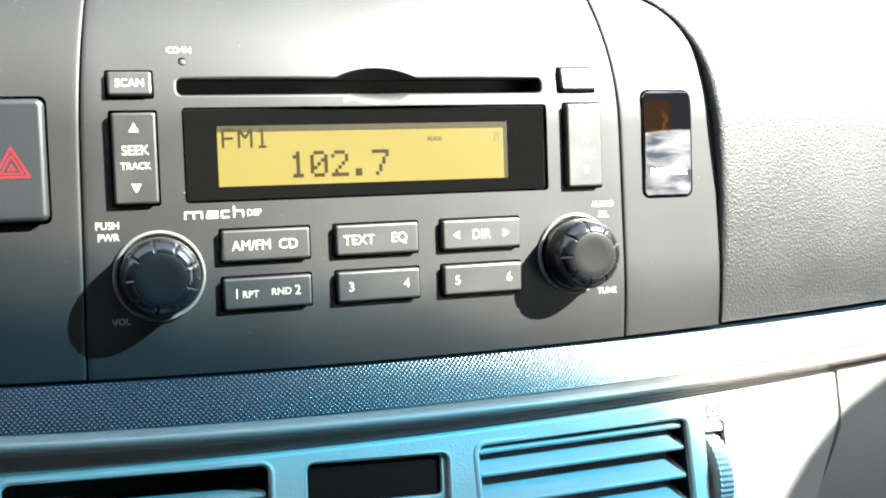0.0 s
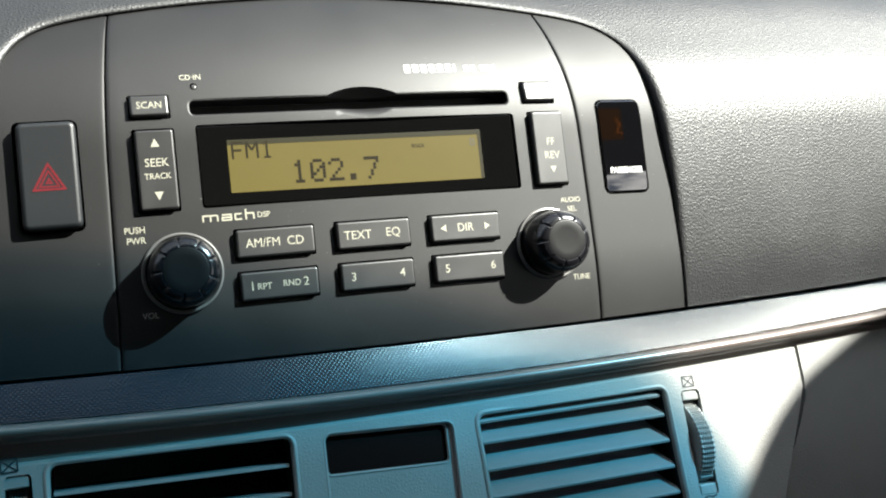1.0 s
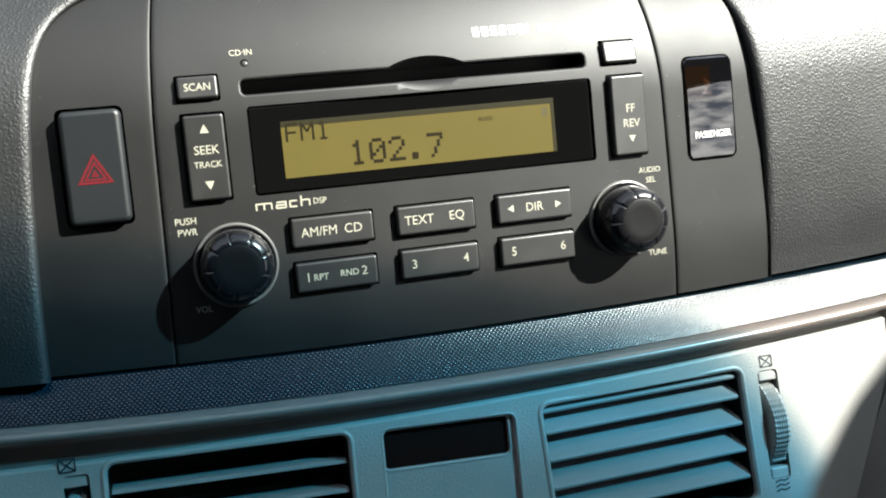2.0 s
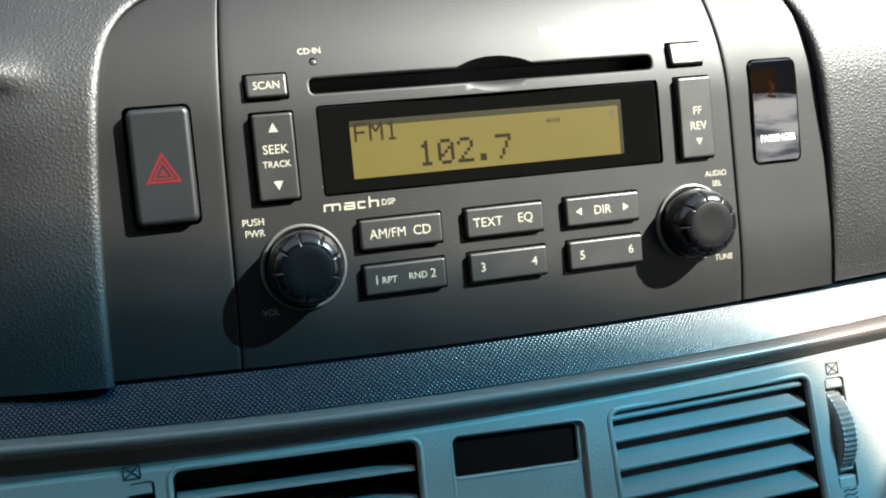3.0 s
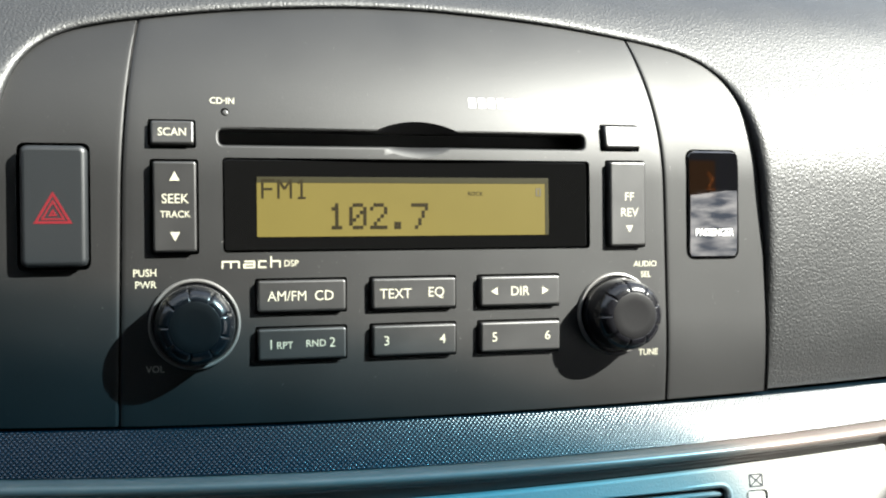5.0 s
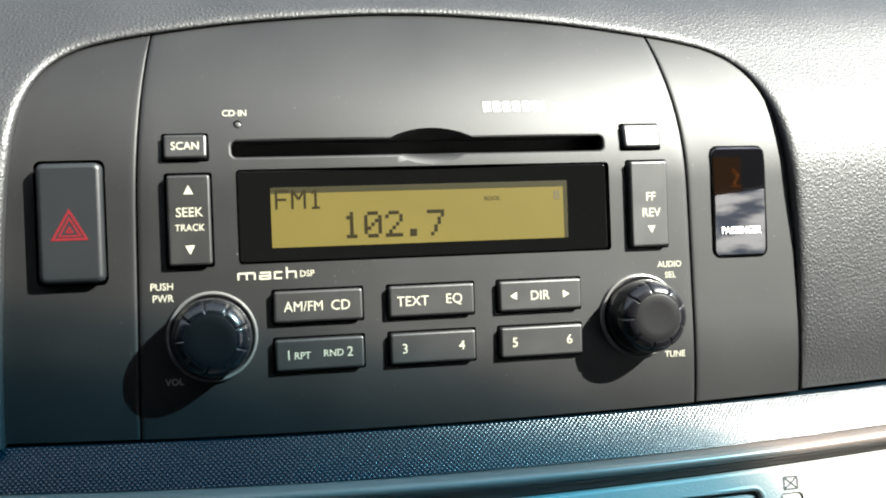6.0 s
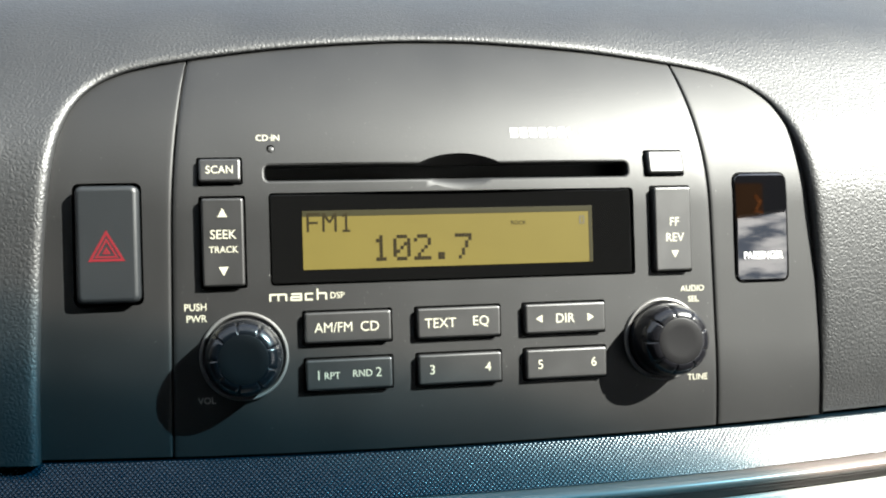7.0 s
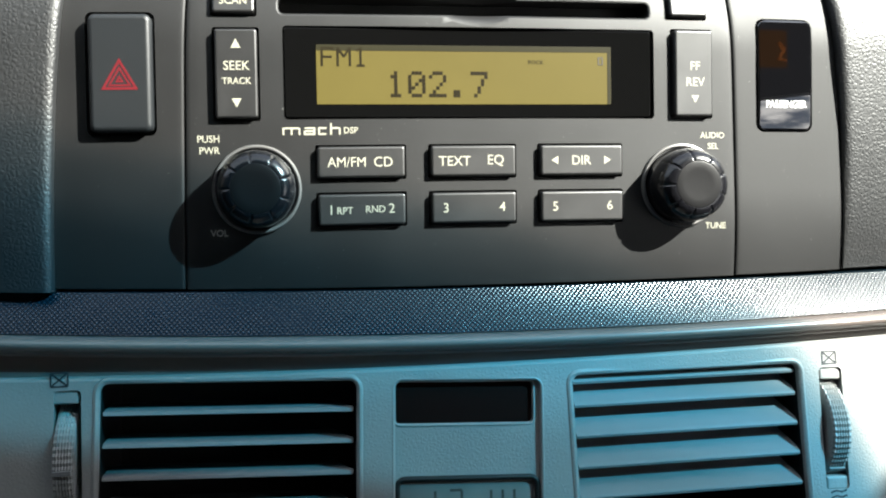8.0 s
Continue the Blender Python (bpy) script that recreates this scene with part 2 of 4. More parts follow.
for at, c in ((0.03, (0.975, 0.988, 0.983, 1)), (0.15, (0.62, 0.72, 0.76, 1)), (0.29, (0.30, 0.50, 0.59, 1)), (0.43, (0.175, 0.435, 0.56, 1)), (0.70, (0.105, 0.295, 0.37, 1))):
    e = mx.color_ramp.elements.new(at)
    e.color = c
l.new(mr.outputs[0], mx.inputs["Fac"])
tr = n.new("ShaderNodeBsdfTransparent")
l.new(mx.outputs["Color"], tr.inputs["Color"])
gl = n.new("ShaderNodeBsdfGlossy")
gl.inputs["Roughness"].default_value = 0.02
ms = n.new("ShaderNodeMixShader")
ms.inputs[0].default_value = 0.04
l.new(tr.outputs[0], ms.inputs[1])
l.new(gl.outputs[0], ms.inputs[2])
mo = n.new("ShaderNodeOutputMaterial")
l.new(ms.outputs[0], mo.inputs["Surface"])
M_GLASS = m


# ---- mesh helpers (lengths in millimetres, in the dash's axes) ----
MM = 0.001


def mesh_from(verts, faces, name="mesh", smooth=True, angle=32):
    me = bpy.data.meshes.new(name)
    me.from_pydata([(x * MM, y * MM, z * MM) for x, y, z in verts], [], faces)
    bm = bmesh.new()
    bm.from_mesh(me)
    bmesh.ops.recalc_face_normals(bm, faces=bm.faces)
    bm.to_mesh(me)
    bm.free()
    if smooth:
        me.shade_smooth()
        me.set_sharp_from_angle(angle=radians(angle))
    return me


def join(parts):
    verts, faces = [], []
    for v, f in parts:
        k = len(verts)
        verts += list(v)
        faces += [tuple(i + k for i in q) for q in f]
    return verts, faces


def loft(rings, cap0=True, cap1=True, closed=True):
    n = len(rings[0])
    verts = [p for r in rings for p in r]
    faces = []
    for a in range(len(rings) - 1):
        for i in range(n if closed else n - 1):
            j = (i + 1) % n
            faces.append((a * n + i, a * n + j, (a + 1) * n + j, (a + 1) * n + i))
    if cap0:
        faces.append(tuple(range(n)))
    if cap1:
        faces.append(tuple((len(rings) - 1) * n + i for i in range(n)))
    return verts, faces


def rrect(w, h, r, n=5):
    r = max(0.05, min(r, w / 2 - 0.01, h / 2 - 0.01))
    pts = []
    for cx, cz, a0 in ((w / 2 - r, h / 2 - r, 0), (-w / 2 + r, h / 2 - r, 90), (-w / 2 + r, -h / 2 + r, 180), (w / 2 - r, -h / 2 + r, 270)):
        for k in range(n + 1):
            a = radians(a0 + 90 * k / n)
            pts.append((cx + r * math.cos(a), cz + r * math.sin(a)))
    return pts


def slab(w, h, r, back, front, bevel=0.5, cx=0, cz=0, crown=0.0):
    """A rounded plate from y = back to y = front (front is the smaller), its front edge rounded over."""
    rings = [[(cx + x, back, cz + z) for x, z in rrect(w, h, r)]]
    for k in range(4):
        a = radians(90 * k / 3)
        o = bevel * (1 - math.cos(a))
        rings.append([(cx + x, front + bevel * (1 - math.sin(a)), cz + z) for x, z in rrect(w - 2 * o, h - 2 * o, r - o * 0.8)])
    flat = bevel + min(0.12, min(w, h) * 0.1)
    rings.append([(cx + x, front, cz + z) for x, z in rrect(w - 2 * flat, h - 2 * flat, r - flat * 0.8)])
    if crown:
        o = bevel + min(w, h) * 0.25
        rings.append([(cx + x, front - crown, cz + z) for x, z in rrect(w - 2 * o, h - 2 * o, max(0.2, r - o))])
    return loft(rings)


def ring_frame(w, h, r, width, back, front, cx=0, cz=0):
    """A rounded rectangular frame, round in section, round an opening of w by h."""
    rings = []
    for o, y in ((0, back), (0, front + width * 0.35), (width * 0.25, front + width * 0.08), (width * 0.5, front), (width * 0.8, front + width * 0.12), (width, front + width * 0.45), (width, back)):
        rings.append([(cx + x, y, cz + z) for x, z in rrect(w + 2 * o, h + 2 * o, r + o)])
    return loft(rings, False, False)


def bar(x0, z0, x1, z1, t, back, front):
    """A thin straight stroke from one point of the face to another."""
    d = Vector((x1 - x0, 0, z1 - z0))
    s = Vector((-d.z, 0, d.x)).normalized() * (t / 2)
    c = [(x0 + s.x, z0 + s.z), (x1 + s.x, z1 + s.z), (x1 - s.x, z1 - s.z), (x0 - s.x, z0 - s.z)]
    return loft([[(x, back, z) for x, z in c], [(x, front, z) for x, z in c]])


def curve_through(points, n):
    """n points on a smooth curve through the given ones, evenly by length."""
    p = [Vector(q) for q in points]
    p = [2 * p[0] - p[1]] + p + [2 * p[-1] - p[-2]]
    fine = []
    for i in range(1, len(p) - 2):
        for k in range(24):
            t = k / 24
            a, b, c, d = p[i - 1], p[i], p[i + 1], p[i + 2]
            fine.append(0.5 * ((2 * b) + (c - a) * t + (2 * a - 5 * b + 4 * c - d) * t * t + (3 * b - a - 3 * c + d) * t ** 3))
    fine.append(p[-2])
    run = [0.0]
    for a, b in zip(fine, fine[1:]):
        run.append(run[-1] + (b - a).length)
    out = []
    for k in range(n):
        want = run[-1] * k / (n - 1)
        i = max(j for j in range(len(run)) if run[j] <= want + 1e-9)
        i = min(i, len(fine) - 2)
        f = (want - run[i]) / max(1e-9, run[i + 1] - run[i])
        out.append(fine[i].lerp(fine[i + 1], f))
    return out


def thing(name, label, category, x=0.0, y=0.0, z=0.0, rx=0.0, group="", kind=""):
    ob = new(name)
    ob.empty_display_size = 0.01
    ob.matrix_world = DASH @ pose(x * MM, y * MM, z * MM, rx, 0, 0)
    return tagged(ob, label, category, group, kind)


def part(name, geo, mat, parent, label="", smooth=True, angle=32):
    me = geo if isinstance(geo, bpy.types.Mesh) else mesh_from(*geo, name=name, smooth=smooth, angle=angle)
    if not me.materials:
        me.materials.append(mat)
    ob = new(name, me)
    ob.parent = parent
    return tagged(ob, label)


def solo(name, geo, mat, label, category, kind="", group="", smooth=True, angle=32):
    me = geo if isinstance(geo, bpy.types.Mesh) else mesh_from(*geo, name=name, smooth=smooth, angle=angle)
    me.materials.append(mat)
    ob = new(name, me)
    ob.matrix_world = DASH.copy()
    return tagged(ob, label, category, group, kind)


def carve(base, cutters):
    """The mesh of base with the cutters taken out of it."""
    ob = new("blank", mesh_from(*base, name="blank", smooth=False))
    others = []
    for geo in cutters:
        c = new("cutter", mesh_from(*geo, name="cutter", smooth=False))
        md = ob.modifiers.new("cut", "BOOLEAN")
        md.operation, md.solver, md.object = "DIFFERENCE", "EXACT", c
        others.append(c)
    bpy.context.view_layer.update()
    me = bpy.data.meshes.new_from_object(ob.evaluated_get(bpy.context.evaluated_depsgraph_get()))
    for o in [ob] + others:
        old = o.data
        bpy.data.objects.remove(o)
        bpy.data.meshes.remove(old)
    me.shade_smooth()
    me.set_sharp_from_angle(angle=radians(28))
    return me


def words(text, cap, x, z, y, align="CENTER", wide=1.0, bold=0.0, depth=0.06):
    """Raised print: text with capitals cap mm high, centred on z, standing just proud of y."""
    cu = bpy.data.curves.new("print", "FONT")
    cu.body, cu.align_x, cu.align_y = text, align, "CENTER"
    cu.size, cu.extrude, cu.offset = cap / 0.70 * MM, depth * MM / 2, bold * MM
    cu.resolution_u = 3
    ob = new("print", cu)
    bpy.context.view_layer.update()
    me = bpy.data.meshes.new_from_object(ob.evaluated_get(bpy.context.evaluated_depsgraph_get()))
    bpy.data.objects.remove(ob)
    bpy.data.curves.remove(cu)
    zs = [v.co.y for v in me.vertices]
    mid = (min(zs) + max(zs)) / 2
    me.transform(Matrix.Translation((x * MM, y * MM, z * MM)) @ pose(0, 0, 0, 90, 0, 0) @ Matrix.Diagonal((wide, 1, 1, 1)) @ Matrix.Translation((0, -mid, 0)))
    me.materials.clear()
    return me


def triangle(x, z, w, h, y, up=True, sideways=0, depth=0.08):
    if sideways:
        c = [(x - sideways * w / 2, z + h / 2), (x - sideways * w / 2, z - h / 2), (x + sideways * w / 2, z)]
    else:
        k = 1 if up else -1
        c = [(x - w / 2, z - k * h / 2), (x + w / 2, z - k * h / 2), (x, z + k * h / 2)]
    return loft([[(a, y + depth / 2, b) for a, b in c], [(a, y - depth / 2, b) for a, b in c]])


def face_y(z):
    """How far the face and the skin above it bend back, by the height on them."""
    if z <= 72.0:
        return 22.0 * (max(0.0, z - 10.0) / 58.0) ** 2 + 2.6 * (max(0.0, -40.0 - z) / 30.0) ** 2
    d = min(30.0, z - 72.0)
    return 25.14 + 0.811 * d + 0.0281 * d * d + 2.5 * max(0.0, z - 102.0)


def face_tilt(z):
    return math.degrees(math.atan(-44.0 * max(0.0, z - 10.0) / 58.0 ** 2 + 5.2 * max(0.0, -40.0 - z) / 30.0 ** 2))


def low_edge(x):
    """Lower edge of the radio's face and the pad: it rises to both sides, more to the driver's."""
    return -71.6 + 1.6e-4 * (x - 10.0) ** 2


def strip_top(x):
    return -72.6 + 1.5e-4 * (x - 15.0) ** 2


def strip_low(x):
    return -86.9 + 2.1e-4 * (x - 15.0) ** 2


def vent_top(x):
    """Upper edge of the vent panel, below the lip's hollow."""
    return -97.2 + 1.7e-4 * (x + 28.0) ** 2


# ---- outline of the arched centre panel ----
HALF = [(138.0, low_edge(138) + 0.3), (137.3, -40), (136.0, -12), (134.8, 4), (133.2, 20), (130.6, 35), (126.2, 46), (119.8, 53.2), (112.3, 57.7), (103.5, 60.6), (88.5, 63.8), (57, 68.6), (22, 71.6)]
ARCH = curve_through([(-x, z, 0) for x, z in HALF] + [(0, 72.2, 0)] + [(x, z, 0) for x, z in reversed(HALF)], 181)


def seam_x(z, side):
    """Where the radio meets the side trims: nearly upright, leaning in towards the top."""
    z = min(z, 72.0)
    return side * (95.2 - 0.018 * z - 5.2 * (max(0.0, z) / 63.0) ** 2.2)


def arch_top(x):
    pts = sorted((p.x, p.y) for p in ARCH if p.y > 40 or abs(p.x) < 120)
    for (xa, za), (xb, zb) in zip(pts, pts[1:]):
        if xa <= x <= xb:
            return za + (zb - za) * (x - xa) / max(1e-6, xb - xa)
    return pts[0][1] if x < pts[0][0] else pts[-1][1]


def sheet(columns, rows, thick, sag=None):
    """A curved plate on the face: columns of points (x, z), all with the same count, made solid backwards."""
    nr = rows
    nc = len(columns)
    sag = sag or {}
    front = [(x, face_y(z) + sag.get(i, 0.0), z) for i, col in enumerate(columns) for x, z in col]
    backs = [(x, face_y(z) + thick, z) for col in columns for x, z in col]
    faces, k = [], len(front)
    for i in range(nc - 1):
        for j in range(nr - 1):
            a, b, c, d = i * nr + j, (i + 1) * nr + j, (i + 1) * nr + j + 1, i * nr + j + 1
            faces += [(a, b, c, d), (k + d, k + c, k + b, k + a)]
    for i in range(nc - 1):
        a, b = i * nr, (i + 1) * nr
        faces += [(a, k + a, k + b, b)]
        a, b = i * nr + nr - 1, (i + 1) * nr + nr - 1
        faces += [(b, k + b, k + a, a)]
    for j in range(nr - 1):
        faces += [(j + 1, k + j + 1, k + j, j)]
        a = (nc - 1) * nr + j
        faces += [(a, k + a, k + a + 1, a + 1)]
    return front + backs, faces


BOW = 1150.0      # seen from above the dash runs in a shallow arc of this radius


def vent_lean(z):
    """How far the vent panel leans out towards the cabin below the strip."""
    return 2.5 + 0.14 * max(-10.0, -98.0 - z)


def bow(x):
    """How far the arc lies back at x, and its slope there; past 210 mm it runs on straight."""
    a = min(abs(x), 210.0)
    return a * a / (2 * BOW) + (abs(x) - a) * a / BOW, math.copysign(a / BOW, x)


# ---- the car's unseen shell: road, floor, sides, roof, windscreen ----
def world_box(name, x0, x1, y0, y1, z0, z1, mat, label, category, kind="structure"):
    v = [(x / MM, y / MM, z / MM) for x in (x0, x1) for y in (y0, y1) for z in (z0, z1)]
    f = [(0, 1, 3, 2), (4, 6, 7, 5), (0, 4, 5, 1), (2, 3, 7, 6), (0, 2, 6, 4), (1, 5, 7, 3)]
    me = mesh_from(v, f, name, smooth=False)
    me.materials.append(mat)
    return tagged(new(name, me), label, category, kind=kind)


# added round the dash, dark and mostly shut, to limit stray light
HALF_W = 0.92
world_box("ground", -400, 400, -400, 400, -0.3, -0.28, M_ROAD, "grey asphalt car park under the car", "ground")
world_box("cabin_floor", -HALF_W, HALF_W, -2.6, 0.65, 0.0, 0.04, M_CABIN, "grey carpeted floor of the car's cabin", "floor")
world_box("bulkhead", -HALF_W, HALF_W, 0.62, 0.66, 0.04, 0.86, M_CABIN, "plain bulkhead in front of the cabin", "wall")
world_box("rear_wall", -HALF_W, HALF_W, -2.64, -2.6, 0.0, 1.7, M_CABIN, "unseen plain wall shutting the cabin's rear", "wall")


def side_wall(x0, x1, front, rear):
    """A plain side of the cabin with its window opening; the front end follows the windscreen's rake."""
    outer = [(0.66, 0.0), (0.66, 0.84), (-0.468, 1.504), (-1.1, 1.72), (-2.6, 1.72), (-2.6, 0.0)]
    # opening cut to place the sky's edge in the indicator lens's reflection
    hole = [(front, 0.92), (front, 1.19), (front - 0.04, 1.225), (front - 0.16, 1.285), (rear, 1.44), (rear, 0.92)]
    n = len(outer)
    v = [(x / MM, y / MM, z / MM) for x in (x0, x1) for y, z in outer + hole]
    f = []
    for i in range(n):
        k = (i + 1) % n
        for a in (0, 2 * n):
            f.append((a + i, a + k, a + n + k, a + n + i))
        f += [(i, k, 2 * n + k, 2 * n + i), (n + i, n + k, 3 * n + k, 3 * n + i)]
    me = mesh_from(v, f, "cabin_side", smooth=False)
    me.materials.append(M_CABIN)
    return tagged(new("cabin_side", me), "unseen dark side of the cabin with a window opening", "wall", kind="structure")


# the driver's side is left almost shut to keep fill light down
side_wall(-HALF_W - 0.04, -HALF_W, -2.3, -2.5)
side_wall(HALF_W, HALF_W + 0.04, -0.70, -1.5)


def roof():
    """The roof lining: it rises from the windscreen and runs level to the back."""
    sec = [(-0.468, 1.505), (-0.75, 1.60), (-1.1, 1.69), (-2.6, 1.69), (-2.6, 1.73), (-1.1, 1.73), (-0.75, 1.64), (-0.468, 1.54)]
    me = mesh_from(*loft([[(x / MM, y / MM, z / MM) for y, z in sec] for x in (-HALF_W - 0.05, HALF_W + 0.05)]), "ceiling", smooth=False)
    me.materials.append(M_CABIN)
    return tagged(new("ceiling", me), "unseen roof lining, kept dark to throw little light back", "ceiling", kind="structure")


roof()

# windscreen plane: from the cowl up to the roof's front edge
COWL, UP = Vector((0, 0.50, 0.936)), Vector((0, -0.862, 0.507)).normalized()
SIDE, OUT = Vector((1, 0, 0)), Vector((1, 0, 0)).cross(UP)


def on_screen(x, z):
    """Where the sun's way to the point (x, z) mm of the vent panel crosses the windscreen, as metres across and up it."""
    b = bow(x)[0]
    y = b - 7.0 - vent_lean(z)
    p = DASH @ Vector(((x + b * (x + 110) / 400.0) * MM, y * MM, (z + b * z / 400.0) * MM))
    d = (COWL - p).dot(OUT) / SUN_WORLD.dot(OUT)
    q = p + SUN_WORLD * d - COWL
    return q.x, q.dot(UP)


def screen_plate(name, outline, t0, t1, mat, label, category):
    """A flat piece in the windscreen's plane."""
    inv = DASH.inverted()
    rings = []
    for t in (t0, t1):
        rings.append([tuple((inv @ (COWL + SIDE * u + UP * v + OUT * t)) / MM) for u, v in outline])
    ob = solo(name, loft(rings), mat, label, category, "structure", smooth=False)
    return ob


W = HALF_W + 0.05
# unseen plates, cut backwards from where their shadow edges should fall on the dash
head = [on_screen(x, z) for x, z in ((-300, -98), (-150, -114), (-20, -138), (50, -172))]
corner = on_screen(130, -170)
post = [on_screen(x, z) for x, z in ((138, -151), (153, -132), (165, -119), (187, -101), (267, -60))]
TOP = max(v for u, v in head + [corner]) + 0.02
first = head[0]
screen_plate("roof_header", [(-W, first[1])] + head + [corner, (corner[0], TOP), (-W, TOP)], 0.0, 0.006, M_CABIN,
             "unseen roof edge along the windscreen's top, cut to shade the vents", "roof edge")
screen_plate("screen_pillar", [(corner[0] + 0.002, corner[1])] + post + [(W + 0.002, post[-1][1] - 0.06), (W + 0.002, TOP), (corner[0] + 0.002, TOP)], 0.0, 0.006, M_CABIN,
             "unseen windscreen pillar beside the roof edge, cut to shade the glovebox", "pillar")
screen_plate("windscreen", [(-W, -0.10), (W, -0.10), (W, TOP), (-W, TOP)], 0.03, 0.031, M_GLASS,
             "clear windscreen with a blue-green shade band along its top", "windscreen")
# ---- dash pad round the panel ----
def pad_y(x, z):
    """The skin of the dash: proud of the face below, bending back over the top, swelling towards the driver's cowl."""
    s = max(0.0, min(1.0, (x - 40.0) / 80.0))
    top = max(0.0, min(1.0, (z - 28.0) / 30.0))
    y = face_y(z) - 6.0 + 2.0 * s * s * (3 - 2 * s)
    y += 3.6 * top * top * (3 - 2 * top)
    y += 9.0 * s * (max(0.0, 15.0 - z) / 85.0) ** 2
    if x < -148:
        k = min(1.0, (-148.0 - x) / 22.0)
        y -= 9.0 * (3 * k * k - 2 * k ** 3) * math.exp(-((z - 34.0) / (8.0 if z > 34.0 else 3.6)) ** 2)
    if x < -142:
        y += 0.0026 * min(60.0, -142 - x) ** 2
    if x > 175:
        y += 0.0003 * (x - 175) ** 2
    return y


def dash_pad():
    rings = []
    offs = [0, 0, 0, 0.3, 0.8, 1.5, 2.4, 3.4, 5.2, 8, 12, 17, 23, 30, 38, 47, 57, 68, 80, 95, 112, 132, 158, 190, 230, 280, 340, 420, 520]
    n = len(ARCH)
    tops = []
    for i, p in enumerate(ARCH):
        f = i / (n - 1)
        t = (ARCH[min(n - 1, i + 1)] - ARCH[max(0, i - 1)]).normalized()
        nrm = Vector((-t.y, t.x, 0))
        # rays fan out from the arch; the lowest run level along the lower edge
        if p.y < 10:
            lev = max(0.0, min(1.0, (10 - p.y) / 80.0))
            nrm = nrm.lerp(Vector((-1 if p.x < 0 else 1, 0, 0)), lev)
        tops.append((p, nrm.normalized()))
    for k, o in enumerate(offs):
        ring = []
        for i, (p, d) in enumerate(tops):
            x, z = p.x + d.x * o, p.y + d.y * o
            if p.y < -60 and o > 0:
                z = max(z, low_edge(x) + (p.y - low_edge(p.x)))
            z = min(z, 185.0 - 0.02 * o)
            base = pad_y(x, z)
            if k == 0:
                y = face_y(p.y) + 9
            elif k == 1:
                y = face_y(p.y) - 1.0
            elif k == 2:
                y = base + 2.6
            else:
                q = max(0.0, 1 - o / 3.6)
                y = base + 2.6 * (1 - math.sqrt(max(0.0, 1 - q * q)))
            ring.append((x, y, z))
        rings.append(ring)
    v, f = loft(rings, False, False, closed=False)
    # turn the lower edges inwards, so that the skin has a thickness
    nr = len(offs)
    for i in (0, n - 1):
        k = len(v)
        for a in range(nr):
            x, y, z = v[a * n + i]
            v.append((x, y + 12.0, z - 1.0))
        for a in range(2, nr - 1):
            f.append((a * n + i, (a + 1) * n + i, k + a + 1, k + a))
    return v, f


solo("dash_pad", dash_pad(), M_LEATHER, "dark grey grained soft dash skin arching over the radio", "dashboard", "structure", angle=60)

# ---- radio ----
radio = thing("car_radio", "black car radio with amber display, six buttons and two knobs", "car radio")
NR = 64
cols = []
for u in [0.0, 0.0015, 0.004, 0.008] + [i / 40 for i in range(1, 40)] + [0.992, 0.996, 0.9985, 1.0]:
    col = []
    for j in range(NR):
        f = j / (NR - 1)
        xb = -95.0 + 190.0 * u
        top = arch_top(seam_x(70, -1) + (seam_x(70, 1) - seam_x(70, -1)) * u) - 0.2
        zb = low_edge(xb) + 0.2
        z = zb + (top - zb) * f
        x = (seam_x(z, -1) + 0.25) * (1 - u) + (seam_x(z, 1) - 0.25) * u
        col.append((x, z))
    cols.append(col)
plate = sheet(cols, NR, 16.0, {0: 0.6, 1: 0.22, 2: 0.06, len(cols) - 1: 0.6, len(cols) - 2: 0.22, len(cols) - 3: 0.06})

GRID_X, GRID_Z, BW, BH = (-37.9, 0.3, 38.4), (-28.9, -44.7), 29.3, 10.3
HOLES = [(x, z, BW + 1.4, BH + 1.4, 0.8) for x in GRID_X for z in GRID_Z]
HOLES += [(-79.1, 24.1, 15.2, 9.4, 1.0), (-78.6, 0.5, 15.4, 30.8, 1.0), (78.1, 25.1, 15.0, 9.8, 1.0), (79.5, 1.3, 15.6, 31.4, 1.0), (1.2, 1.0, 129.0, 31.0, 1.4)]
cut = [slab(w, h, r, face_y(z) + 9.0, face_y(z) - 8.0, 0.05, x, z) for x, z, w, h, r in HOLES]
slot = []
for o, far, deep in ((0.9, -6.0, None), (0.9, None, 0.02), (0.45, None, 0.14), (0.15, None, 0.45), (0.0, None, 1.0), (0.0, 15.5, None)):
    slot.append([(x, far if deep is None else face_y(23.2 + z) + deep, 23.2 + z) for x, z in rrect(128.4 + 2 * o, 5.0 + 2 * o, 1.6 + o)])
slot_cut = [loft(slot)]
# the finger notch over and under the slot: a shallow lens-shaped hollow
lens = []
for y, sx, sz, low in ((-6.0, 1.0, 1.0, 1.0), (0.5, 1.0, 1.0, 1.0), (1.0, 0.99, 0.97, 0.82), (2.0, 0.96, 0.85, 0.62), (3.5, 0.91, 0.65, 0.45), (6.0, 0.84, 0.40, 0.28), (9.0, 0.74, 0.12, 0.10)):
    ringp = []
    for k in range(48):
        a = 2 * math.pi * k / 48
        ringp.append((2.8 + 17.0 * sx * math.cos(a), y, 24.0 + 7.0 * (sz if math.sin(a) > 0 else low) * math.sin(a) * (1 - 0.35 * math.cos(a) ** 2)))
    lens.append(ringp)
slot_cut.append(loft(lens))
hole_pin = loft([[(-62 + 1.35 * math.cos(a), y, 31.6 + 1.35 * math.sin(a)) for a in [2 * math.pi * k / 16 for k in range(16)]] for y in (-2.0, 6.0)])
